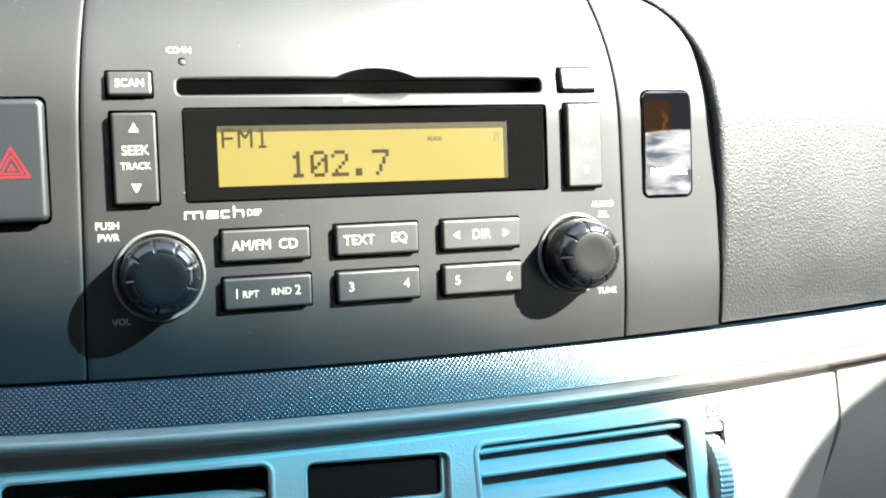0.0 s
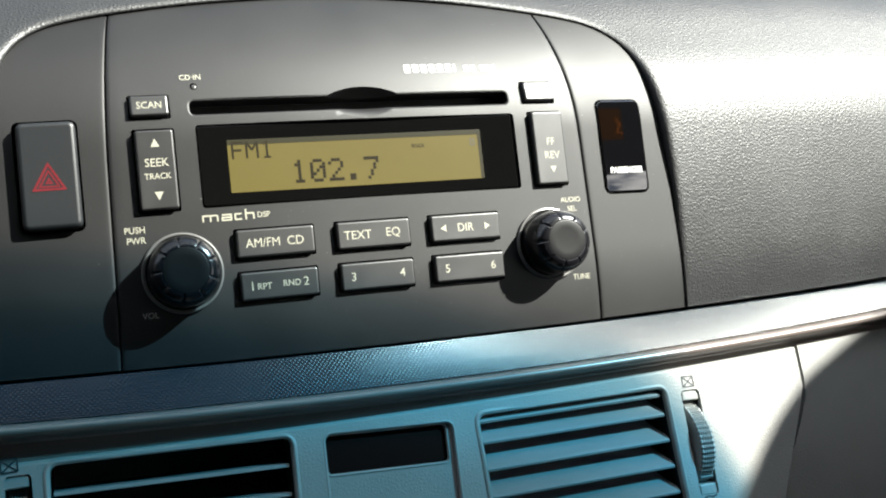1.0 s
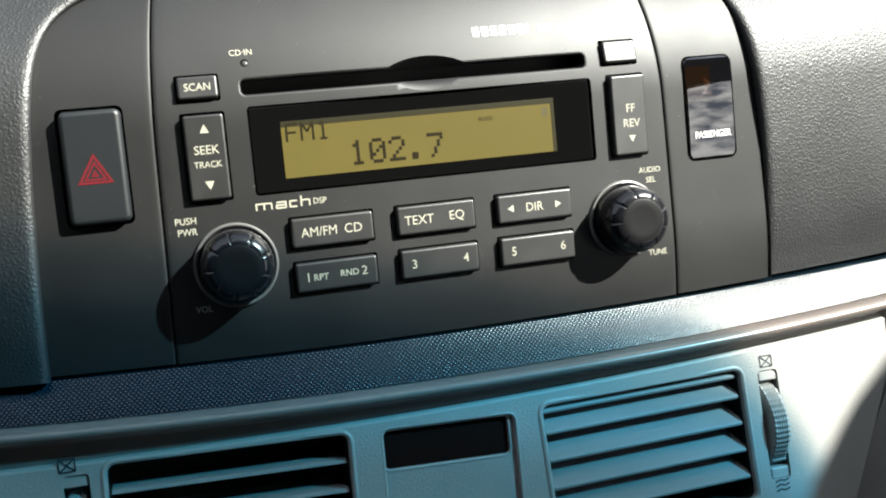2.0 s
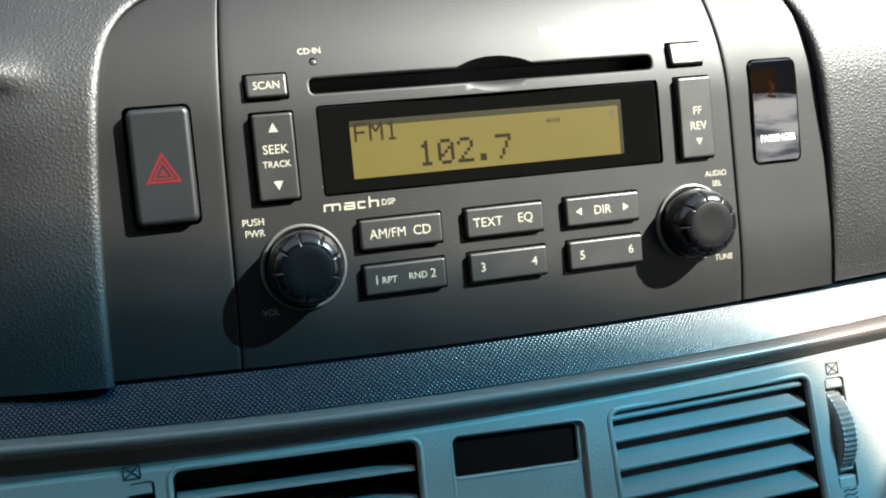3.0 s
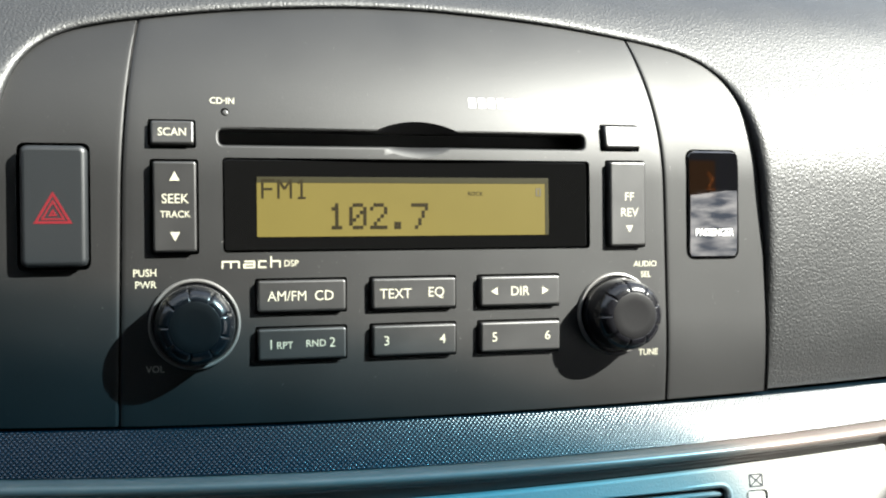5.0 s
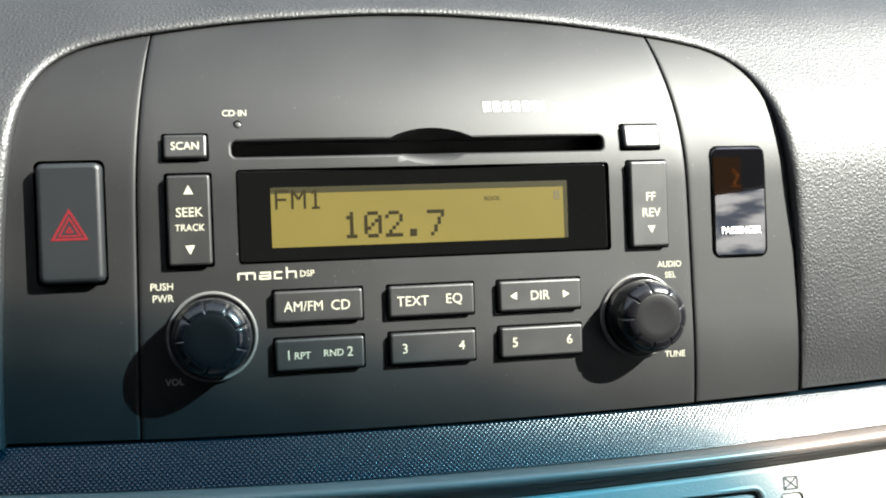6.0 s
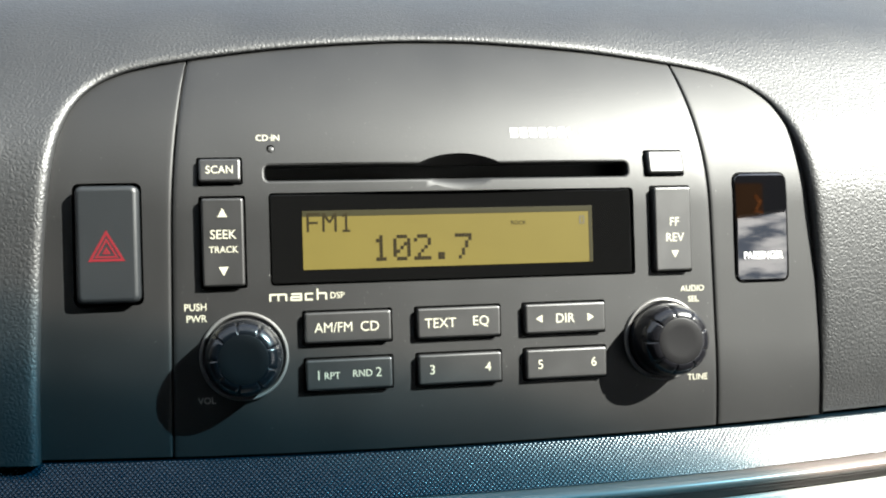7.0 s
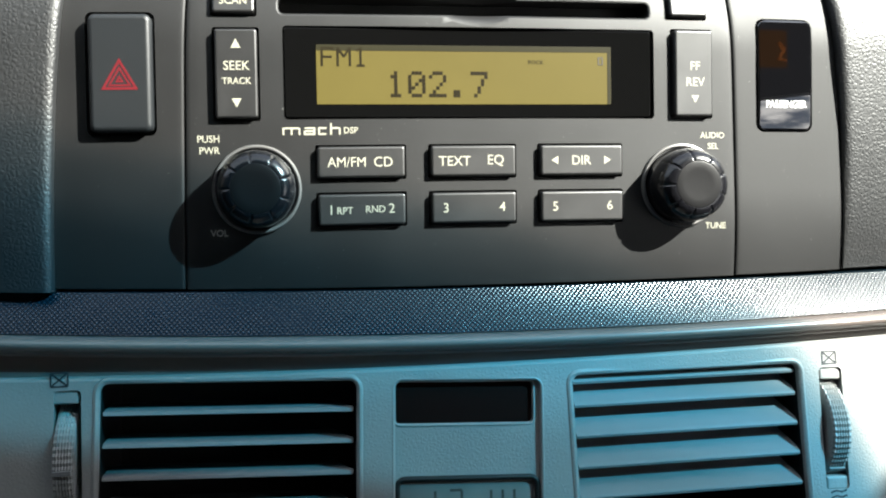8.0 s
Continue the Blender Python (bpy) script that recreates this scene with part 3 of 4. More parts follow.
face = carve(plate, [join(cut + [hole_pin])] + slot_cut)
part("faceplate", face, M_FACE, radio, "matt black plastic faceplate, slightly dusty")
dome = [[(r * math.cos(2 * math.pi * k / 20), y, r * math.sin(2 * math.pi * k / 20)) for k in range(20)] for r, y in ((1.1, 3.0), (1.1, 0.6), (0.95, 0.3), (0.6, 0.12), (0.1, 0.05))]
pin = part("indicator_lamp", loft(dome), M_LAMP, radio, "tiny unlit indicator lamp")
pin.matrix_local = pose(-62 * MM, face_y(31.6) * MM, 31.6 * MM, face_tilt(31.6), 0, 0)
# near-black sheets stand in for the darkness behind the openings
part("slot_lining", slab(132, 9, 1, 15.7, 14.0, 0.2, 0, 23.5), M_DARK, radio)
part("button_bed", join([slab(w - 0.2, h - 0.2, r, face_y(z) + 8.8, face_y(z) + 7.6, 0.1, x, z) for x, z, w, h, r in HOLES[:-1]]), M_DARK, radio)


def key(name, x, z, w, h, label, rise=2.2):
    """A push button with rounded edges, standing proud of the face."""
    y = face_y(z)
    b = part(name, slab(w, h, 0.9, 7.2, -rise, 0.75), M_BUTTON, radio, label)
    b.matrix_local = pose(x * MM, y * MM, z * MM, face_tilt(z), 0, 0)
    return b


def ink(parent, me, mat=None, name="print"):
    return part(name, me, mat or M_PRINT, parent)


T = -2.2
b = key("button", GRID_X[0], GRID_Z[0], BW, BH, "black plastic push button with pale print", 2.2)
ink(b, words("AM/FM", 3.3, -4.9, 0, T, wide=0.93, bold=0.0))
ink(b, words("CD", 3.3, 7.3, 0, T, wide=0.97, bold=0.012))
b = key("button", GRID_X[1], GRID_Z[0], BW, BH, "black plastic push button with pale print")
ink(b, words("TEXT", 3.3, -6.6, 0, T, wide=0.97, bold=0.012))
ink(b, words("EQ", 3.3, 7.6, 0, T, wide=0.97, bold=0.012))
b = key("button", GRID_X[2], GRID_Z[0], BW, BH, "black plastic push button with pale print and arrows")
ink(b, words("DIR", 3.2, -0.3, 0, T, wide=0.95, bold=0.03))
ink(b, triangle(-9.7, 0, 2.4, 2.8, T, sideways=-1), name="arrow")
ink(b, triangle(9.2, 0, 2.4, 2.8, T, sideways=1), name="arrow")
b = key("button", GRID_X[0], GRID_Z[1], BW, BH, "black plastic push button with pale print")
ink(b, words("1", 3.2, -10.4, 0, T, bold=0.015))
ink(b, words("RPT", 2.3, -5.9, -0.3, T, wide=0.98, bold=0.03))
ink(b, words("RND", 2.3, 4.4, 0.1, T, wide=0.98, bold=0.03))
ink(b, words("2", 3.2, 9.9, 0.3, T, bold=0.015))
b = key("button", GRID_X[1], GRID_Z[1], BW, BH, "black plastic push button with pale print")
ink(b, words("3", 3.2, -9.8, 0, T, bold=0.015))
ink(b, words("4", 3.2, 9.8, 0.2, T, bold=0.015))
b = key("button", GRID_X[2], GRID_Z[1], BW, BH, "black plastic push button with pale print")
ink(b, words("5", 3.2, -9.6, 0, T, bold=0.015))
ink(b, words("6", 3.2, 9.9, 0.2, T, bold=0.015))
b = key("button", -79.1, 24.1, 13.6, 7.8, "small black push button with pale print", 2.0)
ink(b, words("SCAN", 2.6, 0, 0.1, -2.0, wide=0.95, bold=0.03))
b = key("button", -78.5, 0.5, 13.7, 29.0, "tall black rocker button with pale print and arrows", 2.4)
ink(b, triangle(0, 9.8, 3.2, 3.0, -2.4), name="arrow")
ink(b, words("SEEK", 3.0, 0.1, 2.6, -2.4, wide=0.95, bold=0.03))
ink(b, words("TRACK", 2.15, 0.1, -2.4, -2.4, wide=0.95, bold=0.03))
ink(b, triangle(0, -9.6, 3.2, 3.0, -2.4, up=False), name="arrow")
key("button", 78.2, 25.1, 13.3, 8.2, "small plain black push button", 2.0)
b = key("button", 79.4, 1.3, 13.9, 30.0, "tall black rocker button with pale print and an arrow", 2.4)
ink(b, words("FF", 3.0, 0.4, 2.6, -2.4, wide=0.95, bold=0.03))
ink(b, words("REV", 3.0, 0.4, -3.0, -2.4, wide=0.95, bold=0.03))
ink(b, triangle(0.4, -9.0, 2.8, 2.6, -2.4, up=False), name="arrow")

# print on the faceplate
for text, cap, x, z, mat in (("PUSH", 2.3, -88.1, -20.6, M_PRINT), ("PWR", 2.3, -87.9, -24.4, M_PRINT), ("VOL", 2.2, -85.2, -51.5, M_PRINTDIM),
                             ("AUDIO", 2.1, 87.2, -20.2, M_PRINT), ("SEL", 2.1, 87.4, -24.0, M_PRINT), ("TUNE", 2.2, 88.4, -52.2, M_PRINT), ("DSP", 2.1, -41.2, -18.2, M_PRINT)):
    o = ink(radio, words(text, cap, 0, 0, -0.02, wide=0.95, bold=0.03), mat)
    o.matrix_local = pose(x * MM, face_y(z) * MM, z * MM, face_tilt(z), 0, 0)
o = ink(radio, words("CD·IN", 2.2, 0, 0, -0.02, wide=0.95, bold=0.03))
o.matrix_local = pose(-63.0 * MM, face_y(35.4) * MM, 35.4 * MM, face_tilt(35.4), 0, 0)
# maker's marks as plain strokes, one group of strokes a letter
LETTERS = (
    ((-63.6, -17.4, -58.3, -17.4), (-63.6, -17.2, -63.6, -19.6), (-60.9, -17.6, -60.9, -19.6), (-58.3, -17.4, -58.3, -19.6)),
    ((-56.6, -17.4, -53.3, -17.4), (-53.3, -17.2, -53.3, -19.6), (-56.6, -19.4, -53.4, -19.4), (-56.6, -18.4, -53.4, -18.4), (-56.6, -18.2, -56.6, -19.6)),
    ((-51.8, -17.4, -49.3, -17.4), (-51.8, -17.2, -51.8, -19.6), (-51.8, -19.4, -49.4, -19.4)),
    ((-47.8, -15.8, -47.8, -19.6), (-47.8, -17.4, -44.9, -17.4), (-44.9, -17.4, -44.9, -19.6)))
for letter in LETTERS:
    part("maker_mark", join([bar(*s, 0.6, 0.05, -0.06 - 0.004 * k) for k, s in enumerate(letter)]), M_PRINT, radio, "small pale stroke of the maker's mark")
for x, w, h in [(22.4 + 3.55 * i, (2.5 if i < 6 else 0.9), 3.7) for i in range(7)] + [(48.2, 2.2, 2.8), (51.2, 2.2, 2.8), (55.6, 1.6, 2.8), (58.0, 1.6, 2.8), (60.4, 2.0, 2.8)]:
    o = part("maker_mark", slab(w, h, 0.3, 0.05, -0.06, 0.02, 0, (h - 4.0) * 0.3), M_LOGO, radio, "white block of the maker's mark")
    o.matrix_local = pose((x + w / 2) * MM, face_y(36.8) * MM, 36.8 * MM, face_tilt(36.8), 0, 0)

# display: recessed smoked window, amber panel, dot-matrix figures
win = part("display_window", slab(127.8, 29.8, 1.0, 6.0, 1.6, 0.3, 1.2, 1.0), M_WINDOW, radio, "glossy black display window")
lcd = part("lcd_panel", slab(102.6, 19.9, 0.3, 2.0, 1.45, 0.05, -0.8, 0.4), M_LCD, win, "lit amber liquid-crystal panel")
# dark strips paint the shade of the window's edge on the panel
part("lcd_border", slab(102.6, 2.0, 0.1, 1.6, 1.41, 0.02, -0.8, 9.35), M_LCDSHADE, win)
part("lcd_border", slab(1.3, 18.0, 0.1, 1.6, 1.41, 0.02, 49.8, -0.45), M_LCDSHADE, win)
FONT = {"F": ("11111", "10000", "10000", "11110", "10000", "10000", "10000"), "M": ("10001", "11011", "10101", "10101", "10001", "10001", "10001"),
        "1": ("00100", "01100", "00100", "00100", "00100", "00100", "01110"), "0": ("01110", "10001", "10011", "10101", "11001", "10001", "01110"),
        "2": ("01110", "10001", "00001", "00010", "00100", "01000", "11111"), ".": ("00000", "00000", "00000", "00000", "00000", "01100", "01100"),
        "7": ("11111", "00001", "00010", "00010", "00100", "00100", "01000")}


def dots(text, x0, ztop, px, pz, fill=0.94, wide=1.0):
    out, x = [], x0
    for ch in text:
        for r, line in enumerate(FONT[ch]):
            for c, on in enumerate(line):
                if on == "1":
                    a, z = x + c * px, ztop - r * pz
                    out.append(loft([[(a, y, z), (a + px * fill * wide, y, z), (a + px * fill * wide, y, z - pz * fill), (a, y, z - pz * fill)] for y in (1.5, 1.38)]))
        x += 6 * px
    return join(out)


for glyph in (((-50.2, 9.5, -50.2, 3.2), (-50.2, 9.2, -46.1, 9.2), (-50.2, 6.3, -46.9, 6.3)),
              ((-44.9, 9.5, -44.9, 3.2), (-40.8, 9.5, -40.8, 3.2), (-44.8, 9.3, -42.85, 6.3), (-42.85, 6.3, -40.9, 9.3)),
              ((-37.2, 9.5, -37.2, 3.2), (-38.5, 8.2, -37.2, 9.3), (-38.5, 3.4, -35.9, 3.4))):
    part("lcd_text", join([bar(*s, 0.75, 1.5, 1.37 - 0.004 * k) for k, s in enumerate(glyph)]), M_INK, win)
part("lcd_text", dots("102.7", -28.4, 1.6, 1.20, 1.26), M_INK, win)
part("lcd_text", words("ROCK", 1.4, 23.4, 4.9, 1.43, wide=1.0, bold=0.02), M_INK, win)
part("lcd_text", join([bar(46.0, 4.0, 46.0, 6.8, 0.5, 1.5, 1.38), bar(47.4, 4.0, 47.4, 6.8, 0.5, 1.5, 1.38), bar(46.0, 4.2, 47.4, 4.2, 0.4, 1.5, 1.38), bar(46.0, 6.6, 47.4, 6.6, 0.4, 1.5, 1.38)]), M_INKFAINT, win)


# knobs
def knob(x, z, label):
    k = part("knob", loft([[(r * math.cos(a), y, r * math.sin(a)) for a in [2 * math.pi * i / 64 for i in range(64)]]
                           for r, y in ((12.9, 2.0), (12.9, -0.4), (13.0, -0.6))], True, True), M_KNOB, radio, label)
    k.matrix_local = pose(x * MM, 0, z * MM)
    sec = [(14.7, 1.0), (14.7, -0.7), (14.45, -1.15), (14.1, -1.25), (13.75, -1.1), (13.5, -0.7), (13.45, 0.6)]
    part("ring", loft([[(r * math.cos(a), y, r * math.sin(a)) for a in [2 * math.pi * i / 72 for i in range(72)]] for r, y in sec], False, False), M_CHROME, k, "thin chrome ring")
    rings = []
    prof = ((12.9, 0.0), (12.85, -3.0), (12.7, -6.5), (12.4, -9.2), (11.95, -10.9), (11.3, -12.1), (10.5, -13.0), (9.6, -13.6), (8.7, -13.95), (8.2, -14.0))
    nn = 216
    for r, y in prof:
        ring = []
        for i in range(nn):
            a = 2 * math.pi * i / nn
            ph = (i % 24) / 24.0
            g = math.exp(-((ph - 0.5) / 0.045) ** 2) * max(0.0, min(1.0, (-y - 7.5) / 3.0)) * (0.5 if r > 8.6 else 0.0)
            ring.append(((r - g) * math.cos(a), y + 0.4 * g, (r - g) * math.sin(a)))
        rings.append(ring)
    part("grip", loft(rings, False, True), M_KNOB, k, "glossy ribbed black grip", angle=50)
    part("cap", loft([[(r * math.cos(a), y, r * math.sin(a)) for a in [2 * math.pi * i / 64 for i in range(64)]]
                      for r, y in ((8.1, -13.9), (8.0, -14.08), (7.6, -14.2), (5.0, -14.1), (2.5, -14.03))], False, True), M_KNOBTOP, k, "satin black cap")
    return k


knob(-72.6, -37.4, "glossy black volume knob with a chrome ring")
knob(75.3, -37.9, "glossy black tuning knob with a chrome ring")


# ---- side trims of the centre panel ----
def side_trim(side):
    """The trim between the radio and the arch's edge."""
    cols = []
    nr = 60
    across = [0.0, 0.006, 0.015, 0.03] + [k / 16 for k in range(1, 17)]
    nc = len(across)
    edge = {}
    pts = [p for p in ARCH if p.x * side > 60]

    def arch_x(z):
        best = None
        for a, b in zip(pts, pts[1:]):
            if min(a.y, b.y) - 1e-6 <= z <= max(a.y, b.y) + 1e-6 and abs(a.y - b.y) > 1e-6:
                x = a.x + (b.x - a.x) * (z - a.y) / (b.y - a.y)
                if best is None or abs(x) > abs(best):
                    best = x
        return best if best is not None else (pts[0].x if side < 0 else pts[-1].x)
    ztop = arch_top(side * 90.0) - 0.2
    for i in range(nc):
        u = across[i]
        col = []
        for j in range(nr):
            f = 1 - (1 - j / (nr - 1)) ** 1.35
            z0 = low_edge(side * (95 + 42 * u)) + 0.4
            z = z0 + (ztop - z0) * f
            xi = seam_x(z, side) + side * 0.25
            xo = arch_x(z) - side * 0.1
            if xo * side < xi * side + 0.3:
                xo = xi + side * 0.3
            col.append((xi + (xo - xi) * u, z))
        cols.append(col)
    if side < 0:
        cols.reverse()
    ends = {nc - 1: 0.6, nc - 2: 0.22, nc - 3: 0.06} if side < 0 else {0: 0.6, 1: 0.22, 2: 0.06}
    return sheet(cols, nr, 10.0, ends)


left = side_trim(-1)
trim_l = solo("side_trim", carve(left, [slab(22.0, 40.0, 2.4, 9.0, -8.0, 0.05, -115.4, 0.7)]), M_TRIM, "charcoal plastic trim holding the hazard switch", "trim", "structure")
right = side_trim(1)
trim_r = solo("side_trim", carve(right, [slab(21.6, 40.4, 3.2, 9.0, -8.0, 0.05, 114.6, 1.2)]), M_TRIM, "charcoal plastic trim holding the airbag indicator", "trim", "structure")

# hazard switch
haz = thing("hazard_switch", "charcoal hazard switch with a red triangle, set in the trim", "switch", -115.4, 0, 0.7)
part("well", slab(21.8, 39.8, 2.2, 8.9, 7.0, 0.1), M_DARK, haz)
hb = part("button", slab(19.8, 37.8, 2.2, 7.2, -3.8, 1.6, 0.3, 0), M_HAZARD, haz, "rounded charcoal push button")


def tri_frame(w, h, t, cz, y0, y1):
    """A triangular outline as one closed band."""
    s = math.hypot(w / 2, h)
    rin = w * h / (w + 2 * s)
    c = [(-w / 2, 0), (w / 2, 0), (0, h)]
    k = max(0.02, 1 - t / rin)
    ins = [(x * k, rin + (z - rin) * k) for x, z in c]
    rings = [[(0.2 + x, y, cz + z) for x, z in q] for q, y in ((c, y0), (c, y1), (ins, y1), (ins, y0))]
    return loft(rings, False, False)


for w, h, t in ((11.6, 10.1, 0.80), (7.4, 6.4, 0.60), (2.8, 2.4, 0.6)):
    part("triangle", tri_frame(w, h, t, -5.4 + (10.1 - h) * 0.30, -3.7, -3.88), M_RED, haz, "red triangle outline")

# airbag indicator
ind = thing("airbag_indicator", "glossy dark passenger airbag indicator set in the trim", "indicator lamp", 114.6, 0, 1.2)
lens_rings = []
for k in range(41):
    f = -1 + k / 20
    z = 19.6 * (abs(f) ** 0.7) * (1 if f > 0 else -1)
    over = max(0.0, abs(z) - 16.8)
    w = 10.2 - 2.8 + math.sqrt(max(0.02, 2.8 ** 2 - over ** 2))
    c = -0.5 - 0.5 * (1 - (z / 19.6) ** 2)
    e = 0.45 * max(0.0, abs(z) - 19.1) / 0.5
    half = [(w, 8.0), (w, c + 0.5), (w - 0.07, c + 0.25), (w - 0.25, c + 0.07), (w - 0.5, c), (w - 0.7, c)]
    lens_rings.append([(x, y + e if y < 5 else y, z) for x, y in half] + [(-x, y + e if y < 5 else y, z) for x, y in reversed(half)])
part("lens", loft(lens_rings), M_LENS, ind, "glossy dark lens, slightly crowned")
part("print", words("PASSENGER", 2.6, 0.3, -10.2, -0.90, wide=0.80, bold=0.05), M_LOGO, ind)
glyph = [bar(-1.2, 3.2, 1.2, 0.4, 1.6, 0.0, -0.05), bar(1.2, 0.6, -0.8, -2.0, 1.2, 0.0, -0.054), bar(-1.8, -2.6, 2.0, -3.2, 1.0, 0.0, -0.058)]
lamp = part("lamp_symbol", join(glyph), M_ORANGE, ind, "dim orange seat symbol")
lamp.matrix_local = pose(-1.4 * MM, (-1.0 + 0.5 * (8.5 / 19.6) ** 2) * MM, 8.5 * MM, -1.3, 0, 0)

# ---- woven pad strip and its lip ----
def sweep(section, x0, x1, n):
    """A bar along the dash whose section (y, z) may change with x."""
    xs = [x0 + (x1 - x0) * i / (n - 1) for i in range(n)]
    return loft([[(x, y, z) for y, z in section(x)] for x in xs])


def strip_section(x):
    """The strip rolls out from under the radio and stands upright at its lip."""
    top, low = strip_top(x), strip_low(x)
    out = [(14.0, top + 0.2), (4.0, top + 0.2)]
    for k in range(15):
        f = k / 14
        out.append((1.5 - 14.3 * (0.56 * f - 0.05 * f * f), top + (low - top) * f))
    return out + [(-4.5, low - 0.3), (14.0, low - 0.3)]


def lip_section(x):
    """A rounded lip over a hollow that runs down to the vent panel."""
    low, end = strip_low(x) - 0.35, vent_top(x) - 1.2
    out = [(14.0, low), (-5.2, low), (-9.0, low - 0.2), (-12.0, low - 0.35), (-13.5, low - 0.7), (-14.2, low - 1.3), (-14.5, low - 2.2), (-14.2, low - 3.1), (-13.3, low - 3.8),
           (-12.0, low - 4.3), (-10.4, low - 4.7), (-8.8, low - 5.1), (-7.6, low - 5.8), (-7.1, low - 6.6)]
    return out + [(-6.8, min(low - 7.0, end + 0.6)), (-6.6, end), (14.0, end)]


solo("pad_strip", sweep(strip_section, -420, 420, 140), M_STRIP, "blue-grey woven pad strip running below the radio", "trim", "structure", angle=50)
solo("trim_lip", sweep(lip_section, -420, 420, 140), M_LIP, "satin grey lip along the lower edge of the strip", "trim", "structure", angle=50)

# ---- vent panel ----
BZ = -7.0        # how far its face stands out


def vent_plate():
    xs = [-330 + i * (512.5 + 0.0) / 60 for i in range(61)]
    rings = []
    for x in xs:
        top = vent_top(x)
        ring = []
        for k, (down, back) in enumerate([(0.0, 2.0), (0.12, 1.1), (0.5, 0.4), (1.2, 0.0)] + [(0.0, 0.0)] * 12):
            z = top - down if k < 4 else top - 1.2 - (top + 183.8) * (k - 3) / 12
            xx = x
            if x > 120:          # the joint to the glovebox runs straight down, then slants back
                lim = 182.6 if z > -109 else 182.0 - (-109 - z) * 0.48
                xx = 120 + (x - 120) * (lim - 120) / 62.5
            ring.append((xx, BZ + back, z))
        ring += [(p[0], BZ + 14.0, p[2]) for p in reversed(ring)]
        rings.append(ring)
    return loft(rings)


LV, RV = (-83.1, -124.4, 83.0, 51.0, -2.0), (73.2, -126.8, 84.0, 51.0, 0.9)
CW, CK, COLUMN = (-5.6, -110.0, 47.6, 14.4, -2.0), (-5.8, -143.0, 47.6, 16.6, -2.0), (-5.7, -137.5, 50.4, 71.0, -2.0)


def turned(geo, x, z, deg):
    """A piece built round (0, 0) of the face, turned in its plane and moved to (x, z)."""
    v, f = geo
    c, s = math.cos(radians(deg)), math.sin(radians(deg))
    return [(x + c * a - s * d, y, z + s * a + c * d) for a, y, d in v], f


openings = [turned(slab(w, h, 3.2, 10.0, BZ - 5, 0.05), x, z, a) for x, z, w, h, a in (LV, RV)]
openings += [turned(slab(w, h, 2.6, 10.0, BZ - 5, 0.05), x, z, a) for x, z, w, h, a in (COLUMN,)]
wheel_slots = [slab(8.4, 47.0, 1.6, 6.0, BZ - 5, 0.05, -133.6, -122.8), slab(8.8, 42.4, 1.6, 6.0, BZ - 5, 0.05, 126.2, -124.0)]
vent_panel = solo("vent_panel", carve(vent_plate(), [join(openings + wheel_slots)]), M_BEZEL, "pale grey plastic panel round the air vents", "trim", "structure")
# the sunken column between the vents, with its rounded rim
part("rim", turned(ring_frame(COLUMN[2] - 1.0, COLUMN[3] - 1.0, 2.4, 1.5, BZ + 4, BZ - 0.15), *COLUMN[:2], COLUMN[4]), M_BEZEL, vent_panel)
column_plate = turned(slab(COLUMN[2] + 1.0, COLUMN[3] + 1.0, 2.4, 6.0, BZ + 1.9, 0.3), *COLUMN[:2], COLUMN[4])
column_holes = [turned(slab(w, h, 1.8, 9.0, BZ - 3, 0.05), x, z, a) for x, z, w, h, a in (CW, CK)]
solo("centre_column", carve(column_plate, [join(column_holes)]), M_BEZEL, "pale grey sunken plate round the centre displays", "trim", "structure")


def air_vent(cx, cz, w, h, deg, tilt, n, first, pitch):
    ob = thing("air_vent", "pale grey air vent with level slats" if tilt < 10 else "pale grey air vent with slats tipped down", "air vent", cx, 0, cz, group="centre air vents")
    ob.matrix_world = ob.matrix_world @ pose(0, 0, 0, 0, -deg, 0)
    part("frame", ring_frame(w - 1.2, h - 1.2, 2.8, 2.4, BZ + 3, BZ + 0.2), M_BEZEL, ob)
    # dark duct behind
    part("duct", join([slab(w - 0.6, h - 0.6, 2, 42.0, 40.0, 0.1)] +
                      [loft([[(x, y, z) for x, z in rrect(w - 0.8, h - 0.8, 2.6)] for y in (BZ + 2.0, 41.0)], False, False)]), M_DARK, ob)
    for k in range(n):
        half = w / 2 - 1.4
        dep, th = 18.0, 1.4
        if k == n - 1 and tilt > 10:
            z, dep = h / 2 - 3.6, 5.0          # the narrow fixed slat under the top edge
        else:
            z = first - k * pitch
        sec = [(0, -th * 0.32), (0.25, th * 0.3), (0.7, th * 0.5), (1.2, th * 0.5), (2.9, th * 0.5), (dep, th * 0.45), (dep, -th * 0.45), (1.2, -th * 0.5), (0.7, -th * 0.5)]
        rings = []
        for x, back in ((-half, 0), (half - 6.5, 0), (half - 0.2, 1)):
            rings.append([(x, (min(y, 3.0) if back else y), zz) for y, zz in sec])
        s = part("slat", loft(rings), M_SLAT, ob)
        s.matrix_local = pose(0, (BZ + 2.4) * MM, z * MM, tilt, 0, 0)
    return ob


air_vent(*LV, 0.0, 4, 15.2, 10.1)
air_vent(*RV, 41.0, 5, 14.0, 10.3)


